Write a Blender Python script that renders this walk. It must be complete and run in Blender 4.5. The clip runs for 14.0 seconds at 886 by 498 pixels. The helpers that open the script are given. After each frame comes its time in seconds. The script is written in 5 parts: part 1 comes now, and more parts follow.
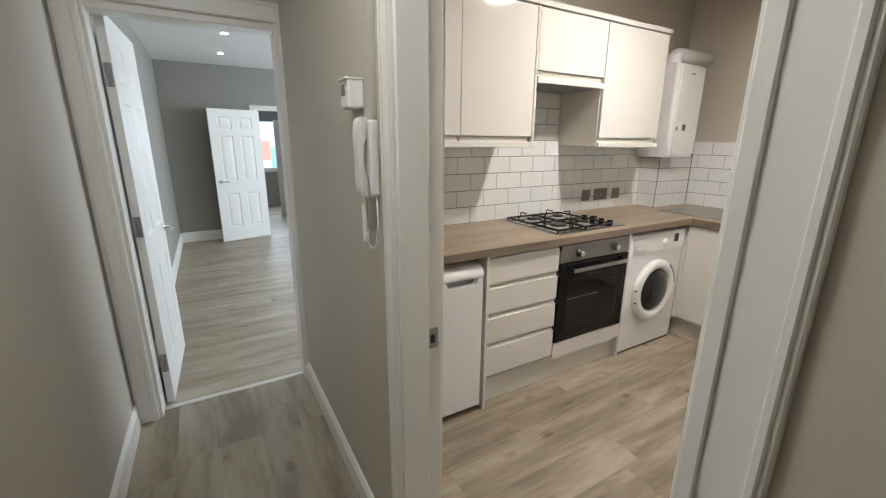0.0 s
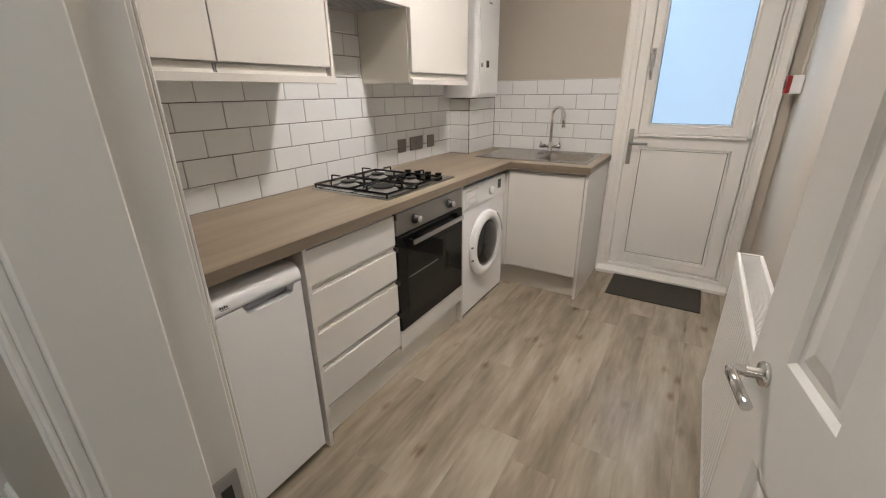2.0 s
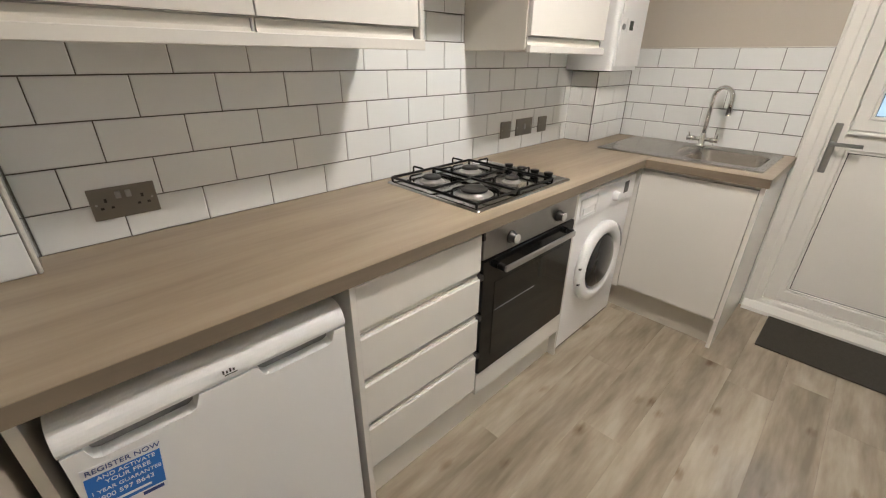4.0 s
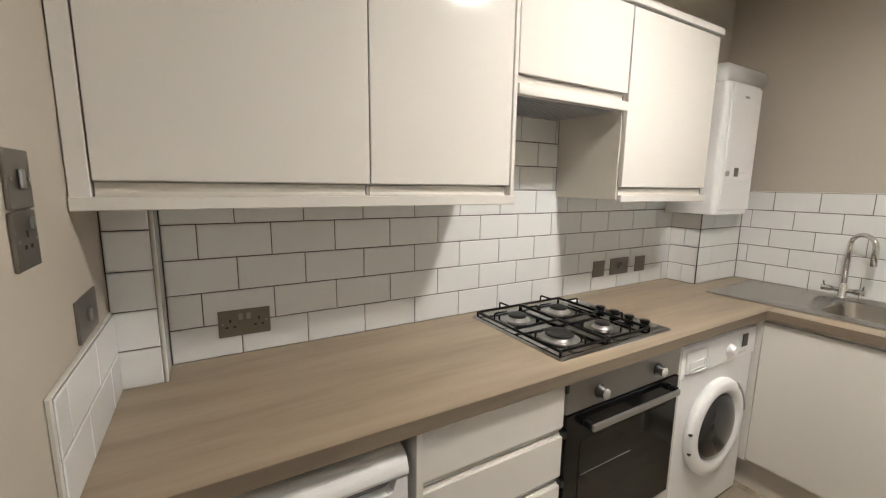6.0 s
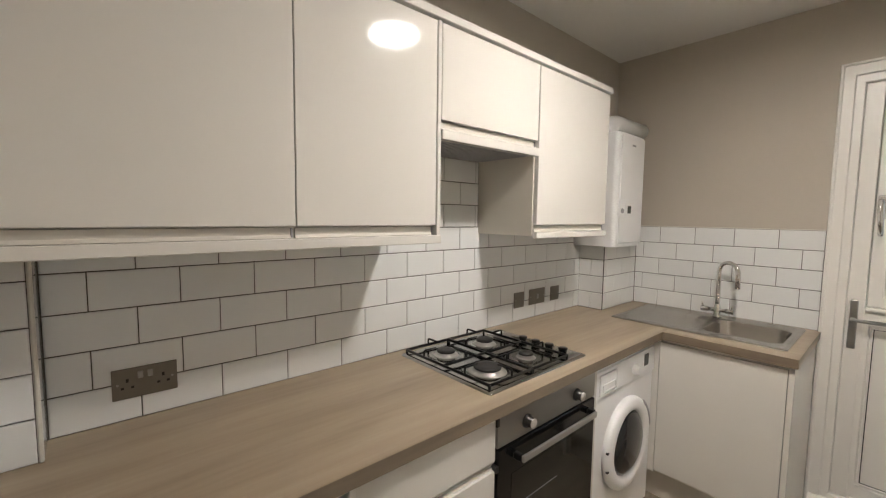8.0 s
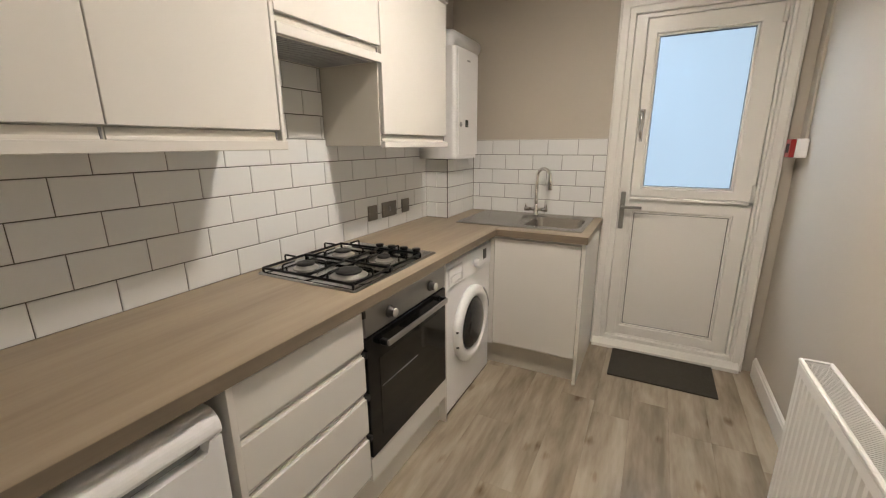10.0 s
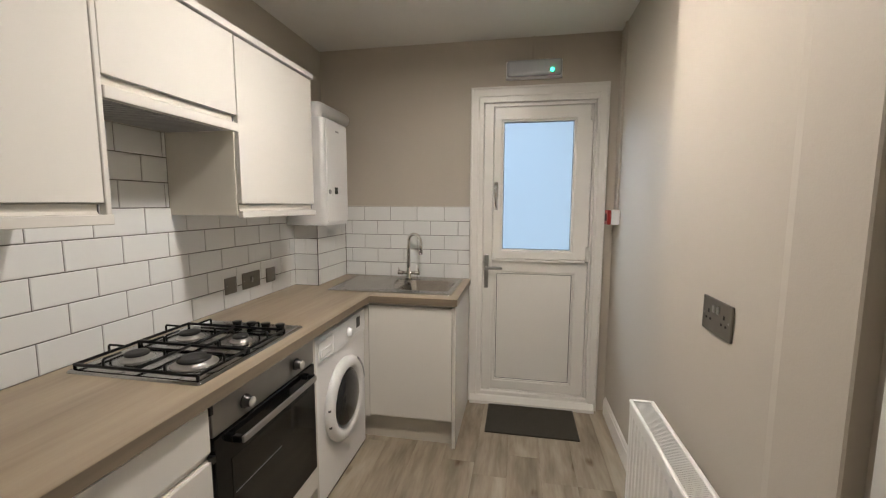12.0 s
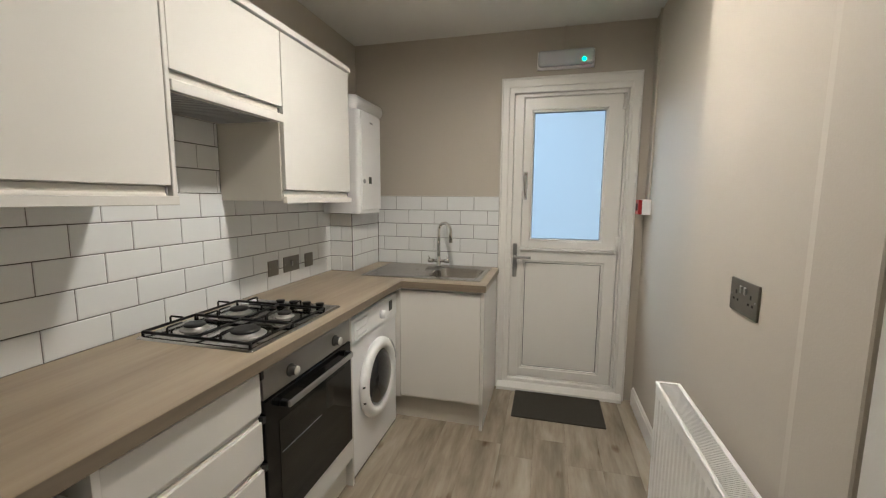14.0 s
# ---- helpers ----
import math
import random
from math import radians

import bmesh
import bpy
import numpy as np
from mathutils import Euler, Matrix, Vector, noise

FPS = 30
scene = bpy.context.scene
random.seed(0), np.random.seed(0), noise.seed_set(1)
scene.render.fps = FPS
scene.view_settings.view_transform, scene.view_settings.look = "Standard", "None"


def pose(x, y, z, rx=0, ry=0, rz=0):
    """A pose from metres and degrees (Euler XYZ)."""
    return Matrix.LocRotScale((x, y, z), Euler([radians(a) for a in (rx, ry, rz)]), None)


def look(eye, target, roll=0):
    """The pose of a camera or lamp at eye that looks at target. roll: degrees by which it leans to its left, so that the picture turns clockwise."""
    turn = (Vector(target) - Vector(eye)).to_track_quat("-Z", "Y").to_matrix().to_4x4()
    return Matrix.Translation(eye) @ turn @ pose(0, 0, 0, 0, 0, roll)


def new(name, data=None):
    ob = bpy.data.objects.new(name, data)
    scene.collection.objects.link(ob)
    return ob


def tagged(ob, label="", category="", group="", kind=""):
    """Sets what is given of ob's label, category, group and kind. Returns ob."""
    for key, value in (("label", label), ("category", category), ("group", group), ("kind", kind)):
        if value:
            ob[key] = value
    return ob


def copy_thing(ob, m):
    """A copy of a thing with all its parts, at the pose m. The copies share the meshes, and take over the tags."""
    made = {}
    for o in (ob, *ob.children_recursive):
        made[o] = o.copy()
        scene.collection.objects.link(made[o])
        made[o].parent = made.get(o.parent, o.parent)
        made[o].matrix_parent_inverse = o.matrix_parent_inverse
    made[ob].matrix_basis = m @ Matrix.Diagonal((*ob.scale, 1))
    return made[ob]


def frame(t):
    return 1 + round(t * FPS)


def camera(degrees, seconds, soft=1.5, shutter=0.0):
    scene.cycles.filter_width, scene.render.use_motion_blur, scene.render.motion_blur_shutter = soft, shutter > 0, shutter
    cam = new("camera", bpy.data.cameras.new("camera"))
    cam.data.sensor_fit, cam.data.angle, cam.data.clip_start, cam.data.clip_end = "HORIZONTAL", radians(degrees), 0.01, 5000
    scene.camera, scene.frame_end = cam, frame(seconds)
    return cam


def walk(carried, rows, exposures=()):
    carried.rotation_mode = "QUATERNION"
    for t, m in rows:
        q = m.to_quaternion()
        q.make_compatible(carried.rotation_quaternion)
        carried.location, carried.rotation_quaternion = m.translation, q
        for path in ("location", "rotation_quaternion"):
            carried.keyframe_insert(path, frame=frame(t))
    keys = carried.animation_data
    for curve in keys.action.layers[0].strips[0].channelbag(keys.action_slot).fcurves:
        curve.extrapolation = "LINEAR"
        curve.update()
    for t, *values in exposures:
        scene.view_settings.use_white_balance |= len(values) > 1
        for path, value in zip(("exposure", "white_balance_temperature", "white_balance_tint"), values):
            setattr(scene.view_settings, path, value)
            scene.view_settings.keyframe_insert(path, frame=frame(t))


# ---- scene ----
cam = camera(95.4, 14.0, soft=1.2)
PATH = [
    (0, (0.08, 0.038, 1.399), (1.047, 1.712, 0.885), 0.4),
    (0.5, (0.107, 0.183, 1.392), (1.288, 1.686, 0.802), 0.0),
    (1, (0.151, 0.303, 1.38), (1.527, 1.601, 0.731), -0.3),
    (1.5, (0.266, 0.419, 1.355), (1.779, 1.525, 0.658), -0.6),
    (2, (0.408, 0.519, 1.335), (1.992, 1.501, 0.61), -0.7),
    (2.2, (0.454, 0.579, 1.338), (2.053, 1.515, 0.585), -0.7),
    (4.3, (0.82, 0.826, 1.352), (1.988, 2.209, 0.5), 0.7),
    (4.5, (0.83, 0.831, 1.349), (1.934, 2.286, 0.533), 0.6),
    (5, (0.846, 0.824, 1.364), (1.845, 2.414, 0.675), 0.6),
    (5.5, (0.84, 0.803, 1.397), (1.815, 2.475, 0.894), 0.7),
    (6, (0.828, 0.791, 1.43), (1.822, 2.498, 1.117), 0.7),
    (6.5, (0.818, 0.784, 1.459), (1.848, 2.491, 1.299), 0.7),
    (7, (0.806, 0.79, 1.475), (1.906, 2.458, 1.392), 0.9),
    (7.5, (0.805, 0.791, 1.467), (2.003, 2.39, 1.383), 0.8),
    (8, (0.804, 0.795, 1.46), (2.12, 2.293, 1.3), 0.7),
    (8.2, (0.808, 0.784, 1.454), (2.162, 2.241, 1.247), 0.3),
    (10.3, (0.728, 0.744, 1.382), (2.495, 1.531, 0.875), -0.2),
    (10.5, (0.736, 0.733, 1.383), (2.537, 1.448, 0.885), -0.1),
    (11, (0.752, 0.72, 1.391), (2.626, 1.268, 0.956), 0.1),
    (11.5, (0.761, 0.712, 1.41), (2.687, 1.139, 1.076), 0.3),
    (11.6, (0.756, 0.713, 1.414), (2.69, 1.116, 1.102), 0.4),
    (12, (0.753, 0.709, 1.431), (2.707, 1.074, 1.21), 0.2),
    (12.5, (0.744, 0.695, 1.438), (2.707, 1.054, 1.303), 0.2),
    (13, (0.732, 0.696, 1.438), (2.694, 1.071, 1.329), 0.2),
    (13.5, (0.706, 0.701, 1.414), (2.657, 1.115, 1.26), 0.1),
    (14, (0.677, 0.71, 1.398), (2.599, 1.205, 1.149), 0.4),
]
walk(cam, [(t, look(eye, target, roll)) for t, eye, target, roll in PATH],
     exposures=((0.0, 0.24, 6500, 12), (2.0, 0.06, 6500, 14), (4.5, 0.33, 6500, 11), (5.5, 0.29, 6500, 11), (7.5, -0.01, 6550, 12), (10.5, -0.03, 7000, 13),
                (11.5, -0.06, 6800, 13), (12.5, -0.22, 6550, 11), (14.0, -0.17, 6500, 9)))

# ---- world and lights ----
world = bpy.data.worlds.new("world")
scene.world = world
world.use_nodes = True
wn = world.node_tree.nodes
sky = wn.new("ShaderNodeTexSky")
sky.sky_type = "NISHITA"
sky.sun_disc = False
sky.sun_elevation = radians(35)
sky.sun_rotation = radians(200)
wn["Background"].inputs[1].default_value = 0.12
world.node_tree.links.new(sky.outputs[0], wn["Background"].inputs[0])
sun = new("sun", bpy.data.lights.new("sun", "SUN"))
sun.data.energy, sun.data.angle, sun.data.color = 1.2, radians(10), (1, 0.96, 0.9)
sun.matrix_world = look((0, 0, 10), (2.4, 6.6, 4.6))


def area(name, loc, target, w, h, power, color):
    lamp = new(name, bpy.data.lights.new(name, "AREA"))
    lamp.data.shape, lamp.data.size, lamp.data.size_y = "RECTANGLE", w, h
    lamp.data.energy, lamp.data.color = power, color
    lamp.matrix_world = look(loc, target)
    return lamp


WARM = (1.0, 0.940, 0.868)
area("living_window_daylight", (3.9, 4.4, 1.5), (0, 4.4, 1.0), 2.2, 1.4, 125, (0.74, 0.88, 1.0))
area("outer_door_daylight", (4.32, 1.25, 2.25), (3.0, 0.092, 0.9), 0.7, 0.7, 38, (0.66, 0.82, 1.0))
area("back_room_daylight", (1.5, 9.3, 1.5), (1.5, 6, 1.0), 1.2, 1.2, 40, (0.72, 0.85, 1.0))
LAMP_STRENGTH, HALL_STRENGTH, SPOT_STRENGTH = 240.0, 61.0, 90.0


# ---- materials ----
def mat(name, color, rough=0.5, metal=0.0, coat=0.0, bump=0.0, bump_scale=60.0, vary=0.0, vary_scale=3.0, emit=None, random_piece=0.0):
    m = bpy.data.materials.new(name)
    m.use_nodes = True
    n, l = m.node_tree.nodes, m.node_tree.links
    b = n["Principled BSDF"]
    b.inputs["Base Color"].default_value = (*color, 1)
    b.inputs["Roughness"].default_value = rough
    b.inputs["Metallic"].default_value = metal
    b.inputs["Coat Weight"].default_value = coat
    b.inputs["Coat Roughness"].default_value = 0.08
    co = n.new("ShaderNodeTexCoord")
    if vary or random_piece:
        tex = n.new("ShaderNodeTexNoise")
        tex.inputs["Scale"].default_value, tex.inputs["Detail"].default_value = vary_scale, 4
        l.new(co.outputs["Object"], tex.inputs["Vector"])
        hsv = n.new("ShaderNodeHueSaturation")
        hsv.inputs["Color"].default_value = (*color, 1)
        rng = n.new("ShaderNodeMapRange")
        rng.inputs["To Min"].default_value, rng.inputs["To Max"].default_value = 1 - vary, 1 + vary
        l.new(tex.outputs["Fac"], rng.inputs["Value"])
        last = rng.outputs["Result"]
        if random_piece:
            info = n.new("ShaderNodeObjectInfo")
            r2 = n.new("ShaderNodeMapRange")
            r2.inputs["To Min"].default_value, r2.inputs["To Max"].default_value = 1 - random_piece, 1 + random_piece
            l.new(info.outputs["Random"], r2.inputs["Value"])
            mul = n.new("ShaderNodeMath")
            mul.operation = "MULTIPLY"
            l.new(last, mul.inputs[0])
            l.new(r2.outputs["Result"], mul.inputs[1])
            last = mul.outputs[0]
        l.new(last, hsv.inputs["Value"])
        l.new(hsv.outputs["Color"], b.inputs["Base Color"])
    if bump:
        t2 = n.new("ShaderNodeTexNoise")
        t2.inputs["Scale"].default_value, t2.inputs["Detail"].default_value = bump_scale, 3
        l.new(co.outputs["Object"], t2.inputs["Vector"])
        bp = n.new("ShaderNodeBump")
        bp.inputs["Strength"].default_value, bp.inputs["Distance"].default_value = bump, 0.002
        l.new(t2.outputs["Fac"], bp.inputs["Height"])
        l.new(bp.outputs["Normal"], b.inputs["Normal"])
    if emit:
        b.inputs["Emission Color"].default_value = (*emit[0], 1)
        b.inputs["Emission Strength"].default_value = emit[1]
    return m


def wood(name, dark, light, pale, along, rough, stretch, scale, piece=0.0, knots=0.0, bump=0.12, lo=0.32, hi=0.72, cloud=0.0):
    """Wood-look decor: long streaks along an axis, broad cloudy tone, fine grain."""
    m = bpy.data.materials.new(name)
    m.use_nodes = True
    n, l = m.node_tree.nodes, m.node_tree.links
    b = n["Principled BSDF"]
    geo = n.new("ShaderNodeNewGeometry")
    info = n.new("ShaderNodeObjectInfo")
    mp = n.new("ShaderNodeMapping")
    sc = [scale, scale, scale]
    sc["xyz".index(along)] = scale / stretch
    mp.inputs["Scale"].default_value = sc
    if piece:
        shift = n.new("ShaderNodeVectorMath")
        shift.operation = "SCALE"
        shift.inputs[0].default_value = (37, 53, 11)
        l.new(info.outputs["Random"], shift.inputs["Scale"])
        l.new(shift.outputs[0], mp.inputs["Location"])
    l.new(geo.outputs["Position"], mp.inputs["Vector"])
    big = n.new("ShaderNodeTexNoise")
    big.inputs["Scale"].default_value, big.inputs["Detail"].default_value = 1.0, 5
    big.inputs["Distortion"].default_value = 0.6
    l.new(mp.outputs[0], big.inputs["Vector"])
    fine = n.new("ShaderNodeTexNoise")
    fine.inputs["Scale"].default_value, fine.inputs["Detail"].default_value = 7.0, 6
    l.new(mp.outputs[0], fine.inputs["Vector"])
    ramp = n.new("ShaderNodeValToRGB")
    ramp.color_ramp.elements[0].position, ramp.color_ramp.elements[0].color = lo, (*dark, 1)
    ramp.color_ramp.elements[1].position, ramp.color_ramp.elements[1].color = hi, (*pale, 1)
    mid = ramp.color_ramp.elements.new(0.5)
    mid.color = (*light, 1)
    mix = n.new("ShaderNodeMix")
    mix.inputs["Factor"].default_value = 0.25
    l.new(big.outputs["Fac"], mix.inputs["A"])
    l.new(fine.outputs["Fac"], mix.inputs["B"])
    last = mix.outputs["Result"]
    if cloud:
        mc = n.new("ShaderNodeMapping")
        cc = [7.5, 7.5, 7.5]
        cc["xyz".index(along)] = 1.7
        mc.inputs["Scale"].default_value = cc
        if piece:
            l.new(shift.outputs[0], mc.inputs["Location"])
        l.new(geo.outputs["Position"], mc.inputs["Vector"])
        cn = n.new("ShaderNodeTexNoise")
        cn.inputs["Scale"].default_value, cn.inputs["Detail"].default_value, cn.inputs["Distortion"].default_value = 1.0, 3, 1.2
        l.new(mc.outputs[0], cn.inputs["Vector"])
        m3 = n.new("ShaderNodeMix")
        m3.inputs["Factor"].default_value = cloud
        l.new(last, m3.inputs["A"])
        l.new(cn.outputs["Fac"], m3.inputs["B"])
        last = m3.outputs["Result"]
    if piece:
        r2 = n.new("ShaderNodeMapRange")
        r2.inputs["To Min"].default_value, r2.inputs["To Max"].default_value = -piece, piece
        l.new(info.outputs["Random"], r2.inputs["Value"])
        add = n.new("ShaderNodeMath")
        l.new(last, add.inputs[0])
        l.new(r2.outputs["Result"], add.inputs[1])
        last = add.outputs[0]
    l.new(last, ramp.inputs["Fac"])
    colour = ramp.outputs["Color"]
    if knots:
        mk = n.new("ShaderNodeMapping")
        kc = [8.5, 8.5, 8.5]
        kc["xyz".index(along)] = 4.8
        mk.inputs["Scale"].default_value = kc
        if piece:
            l.new(shift.outputs[0], mk.inputs["Location"])
        l.new(geo.outputs["Position"], mk.inputs["Vector"])
        vor = n.new("ShaderNodeTexVoronoi")
        vor.inputs["Scale"].default_value = 1.0
        l.new(mk.outputs[0], vor.inputs["Vector"])
        kd = n.new("ShaderNodeMath")
        kd.operation = "MULTIPLY_ADD"
        kd.inputs[1].default_value = 0.30
        l.new(fine.outputs["Fac"], kd.inputs[0])
        l.new(vor.outputs["Distance"], kd.inputs[2])
        kr = n.new("ShaderNodeMapRange")
        kr.inputs["From Min"].default_value, kr.inputs["From Max"].default_value = 0.18, 0.37
        kr.inputs["To Min"].default_value, kr.inputs["To Max"].default_value = knots, 0.0
        l.new(kd.outputs[0], kr.inputs["Value"])
        sep = n.new("ShaderNodeSeparateColor")
        l.new(vor.outputs["Color"], sep.inputs["Color"])
        gate = n.new("ShaderNodeMath")
        gate.operation = "GREATER_THAN"
        gate.inputs[1].default_value = 0.50
        l.new(sep.outputs["Red"], gate.inputs[0])
        both = n.new("ShaderNodeMath")
        both.operation = "MULTIPLY"
        l.new(kr.outputs["Result"], both.inputs[0])
        l.new(gate.outputs[0], both.inputs[1])
        inv = n.new("ShaderNodeMath")
        inv.operation = "SUBTRACT"
        inv.inputs[0].default_value = 1.0
        l.new(both.outputs[0], inv.inputs[1])
        km = n.new("ShaderNodeMix")
        km.data_type, km.blend_type = "RGBA", "MULTIPLY"
        km.inputs["Factor"].default_value = 1.0
        l.new(colour, km.inputs["A"])
        tint = n.new("ShaderNodeCombineColor")
        for ch, power in (("Red", 0.75), ("Green", 1.0), ("Blue", 1.2)):
            pw = n.new("ShaderNodeMath")
            pw.operation = "POWER"
            pw.inputs[1].default_value = power
            l.new(inv.outputs[0], pw.inputs[0])
            l.new(pw.outputs[0], tint.inputs[ch])
        l.new(tint.outputs[0], km.inputs["B"])
        colour = km.outputs["Result"]
    l.new(colour, b.inputs["Base Color"])
    b.inputs["Roughness"].default_value = rough
    bp = n.new("ShaderNodeBump")
    bp.inputs["Strength"].default_value, bp.inputs["Distance"].default_value = bump, 0.001
    l.new(fine.outputs["Fac"], bp.inputs["Height"])
    l.new(bp.outputs["Normal"], b.inputs["Normal"])
    return m


M_WALL = mat("greige_wall_paint", (0.475, 0.43, 0.362), 0.6, vary=0.03, vary_scale=1.5, bump=0.12, bump_scale=220)
M_WALL2 = mat("grey_living_wall_paint", (0.265, 0.25, 0.222), 0.7, vary=0.03, vary_scale=1.5)
M_CEIL = mat("ceiling_paint", (0.74, 0.73, 0.70), 0.8, vary=0.02, bump=0.08, bump_scale=150)
M_LIVCEIL = mat("living_ceiling_paint", (0.78, 0.78, 0.78), 0.8, vary=0.02)
M_TRIM = mat("white_gloss_trim", (0.74, 0.72, 0.67), 0.35, vary=0.025, vary_scale=4, bump=0.06, bump_scale=80)
M_DOOR = mat("white_door_paint", (0.76, 0.74, 0.70), 0.4, vary=0.02, vary_scale=5, bump=0.08, bump_scale=300)
M_CAB = mat("off_white_gloss_cabinet", (0.70, 0.678, 0.635), 0.09, coat=0.0, vary=0.012, vary_scale=2)
M_CARC = mat("white_carcass_board", (0.70, 0.67, 0.60), 0.45, vary=0.02)
M_LIP = mat("cabinet_grip_rail", (0.60, 0.57, 0.51), 0.55, vary=0.02)
M_PLINTH = mat("cream_plinth_board", (0.55, 0.51, 0.44), 0.4, vary=0.03)
M_TILE = mat("white_glazed_tile", (0.75, 0.76, 0.755), 0.10, coat=0.3, bump=0.10, bump_scale=14, vary=0.01, random_piece=0.025)
M_GROUT = mat("grey_grout", (0.085, 0.078, 0.068), 0.9, vary=0.15, vary_scale=30)
M_DARKGROUT = mat("dark_edge_sealant", (0.05, 0.045, 0.04), 0.6, vary=0.1)
M_TRIMSTRIP = mat("white_tile_edge_trim", (0.60, 0.58, 0.53), 0.3, vary=0.02)
M_UPVC = mat("white_upvc", (0.78, 0.76, 0.72), 0.3, vary=0.012)
M_SEAL = mat("black_rubber_gasket", (0.02, 0.02, 0.02), 0.6, vary=0.1)
M_APPL = mat("white_enamelled_steel", (0.80, 0.80, 0.80), 0.28, vary=0.01)
M_APPL2 = mat("white_appliance_plastic", (0.84, 0.84, 0.84), 0.35, vary=0.01)
# grey that stands in for shade inside recesses
M_RECESS = mat("shaded_recess_grey", (0.24, 0.24, 0.25), 0.5, vary=0.03)
M_CAPFACE = mat("bright_satin_cap", (0.62, 0.61, 0.58), 0.42, 0.5, vary=0.03)
# silver knob sides, with the shadow at their base put into a dark metal
M_KNOBDARK = mat("shaded_knob_side", (0.06, 0.058, 0.056), 0.34, 0.8, vary=0.04)
M_GREYP = mat("grey_appliance_plastic", (0.30, 0.30, 0.31), 0.4, vary=0.03)
M_RAD = mat("white_radiator_enamel", (0.80, 0.79, 0.76), 0.3, vary=0.01)
M_DARK = mat("dark_gap", (0.03, 0.028, 0.025), 0.8, vary=0.1)
M_CHROME = mat("polished_chrome", (0.72, 0.71, 0.69), 0.12, 1.0, vary=0.02)
M_STEEL = mat("brushed_steel", (0.36, 0.355, 0.34), 0.32, 1.0, vary=0.05, vary_scale=20)
M_HANDLE = mat("satin_aluminium_bar", (0.44, 0.43, 0.41), 0.40, 0.9, vary=0.04)
M_SINK = mat("satin_stainless_sink", (0.43, 0.405, 0.37), 0.26, 1.0, vary=0.05, vary_scale=12)
M_PEWTER = mat("brushed_pewter_plate", (0.21, 0.195, 0.17), 0.36, 0.9, vary=0.06, vary_scale=25)
M_HOB = mat("polished_hob_steel", (0.40, 0.39, 0.37), 0.14, 1.0, vary=0.08, vary_scale=8)
M_BLACK = mat("black_enamel", (0.012, 0.012, 0.012), 0.3, vary=0.1, vary_scale=10)
M_IRON = mat("matt_black_cast_iron", (0.018, 0.017, 0.016), 0.55, bump=0.3, bump_scale=300)
M_WIRE = mat("gloss_black_enamelled_wire", (0.004, 0.004, 0.004), 0.38, vary=0.05)
M_WIRE.node_tree.nodes["Principled BSDF"].inputs["Specular IOR Level"].default_value = 0.25
M_BURNER = mat("dull_aluminium_burner", (0.44, 0.43, 0.41), 0.48, 1.0, vary=0.06, vary_scale=30)
M_OVENGLASS = mat("black_oven_glass", (0.006, 0.006, 0.006), 0.06, vary=0.05)
M_OVENWIN = mat("smoked_oven_window", (0.018, 0.017, 0.014), 0.05, vary=0.15, vary_scale=6)
M_DRUM = mat("smoked_drum_glass", (0.022, 0.022, 0.023), 0.08, coat=0.5, vary=0.1)
for m in (M_OVENGLASS, M_OVENWIN, M_DRUM):
    m.node_tree.nodes["Principled BSDF"].inputs["Specular IOR Level"].default_value = 0.28
M_BLUE = mat("blue_sticker", (0.02, 0.16, 0.55), 0.4, vary=0.03)
M_STICKER = mat("white_sticker_paper", (0.75, 0.76, 0.78), 0.5, vary=0.02)
M_INK = mat("dark_blue_ink", (0.02, 0.05, 0.20), 0.5, vary=0.05)
M_WTEXT = mat("white_print", (0.8, 0.82, 0.85), 0.5, vary=0.02)
M_MAT = mat("dark_grey_doormat", (0.046, 0.041, 0.031), 0.95, bump=0.8, bump_scale=500, vary=0.25, vary_scale=60)
M_RED = mat("red_call_point_plastic", (0.30, 0.018, 0.018), 0.35, vary=0.05)
M_PHONE = mat("white_handset_plastic", (0.76, 0.75, 0.71), 0.4, vary=0.015)
M_HINGE = mat("steel_hinge", (0.30, 0.29, 0.27), 0.45, 0.8, vary=0.08, vary_scale=40)
M_EMERG = mat("smoky_diffuser_plastic", (0.46, 0.47, 0.50), 0.22, vary=0.04, vary_scale=9)
M_LCD = mat("grey_lcd", (0.08, 0.09, 0.08), 0.2, vary=0.05)
M_LIGHT = mat("lit_ceiling_diffuser", (0.8, 0.8, 0.8), 0.4, emit=(WARM, LAMP_STRENGTH))
M_HALLLIGHT = mat("lit_hall_diffuser", (0.8, 0.8, 0.8), 0.4, emit=((0.925, 0.98, 1.01), HALL_STRENGTH))
M_SPOT = mat("lit_spot_lens", (0.8, 0.8, 0.8), 0.4, emit=((1.0, 0.97, 0.92), SPOT_STRENGTH))
M_GREEN = mat("green_indicator", (0.0, 0.4, 0.15), 0.3, emit=((0.0, 1.0, 0.35), 22.0))
M_BLIND = mat("grey_roller_blind", (0.18, 0.18, 0.20), 0.8, vary=0.05)
M_STREET = mat("street_backdrop", (0.3, 0.3, 0.3), 0.9, emit=((0.65, 0.82, 1.0), 1.3))
M_PINK = mat("pink_street_hoarding", (0.5, 0.1, 0.08), 0.8, emit=((0.90, 0.52, 0.47), 1.0))
M_TEAL = mat("teal_street_hoarding", (0.1, 0.4, 0.4), 0.8, emit=((0.45, 0.75, 0.70), 0.9))
M_WORKTOP = wood("oak_laminate_worktop_x", (0.245, 0.192, 0.133), (0.325, 0.258, 0.181), (0.40, 0.328, 0.236), "x", 0.42, 11, 9)
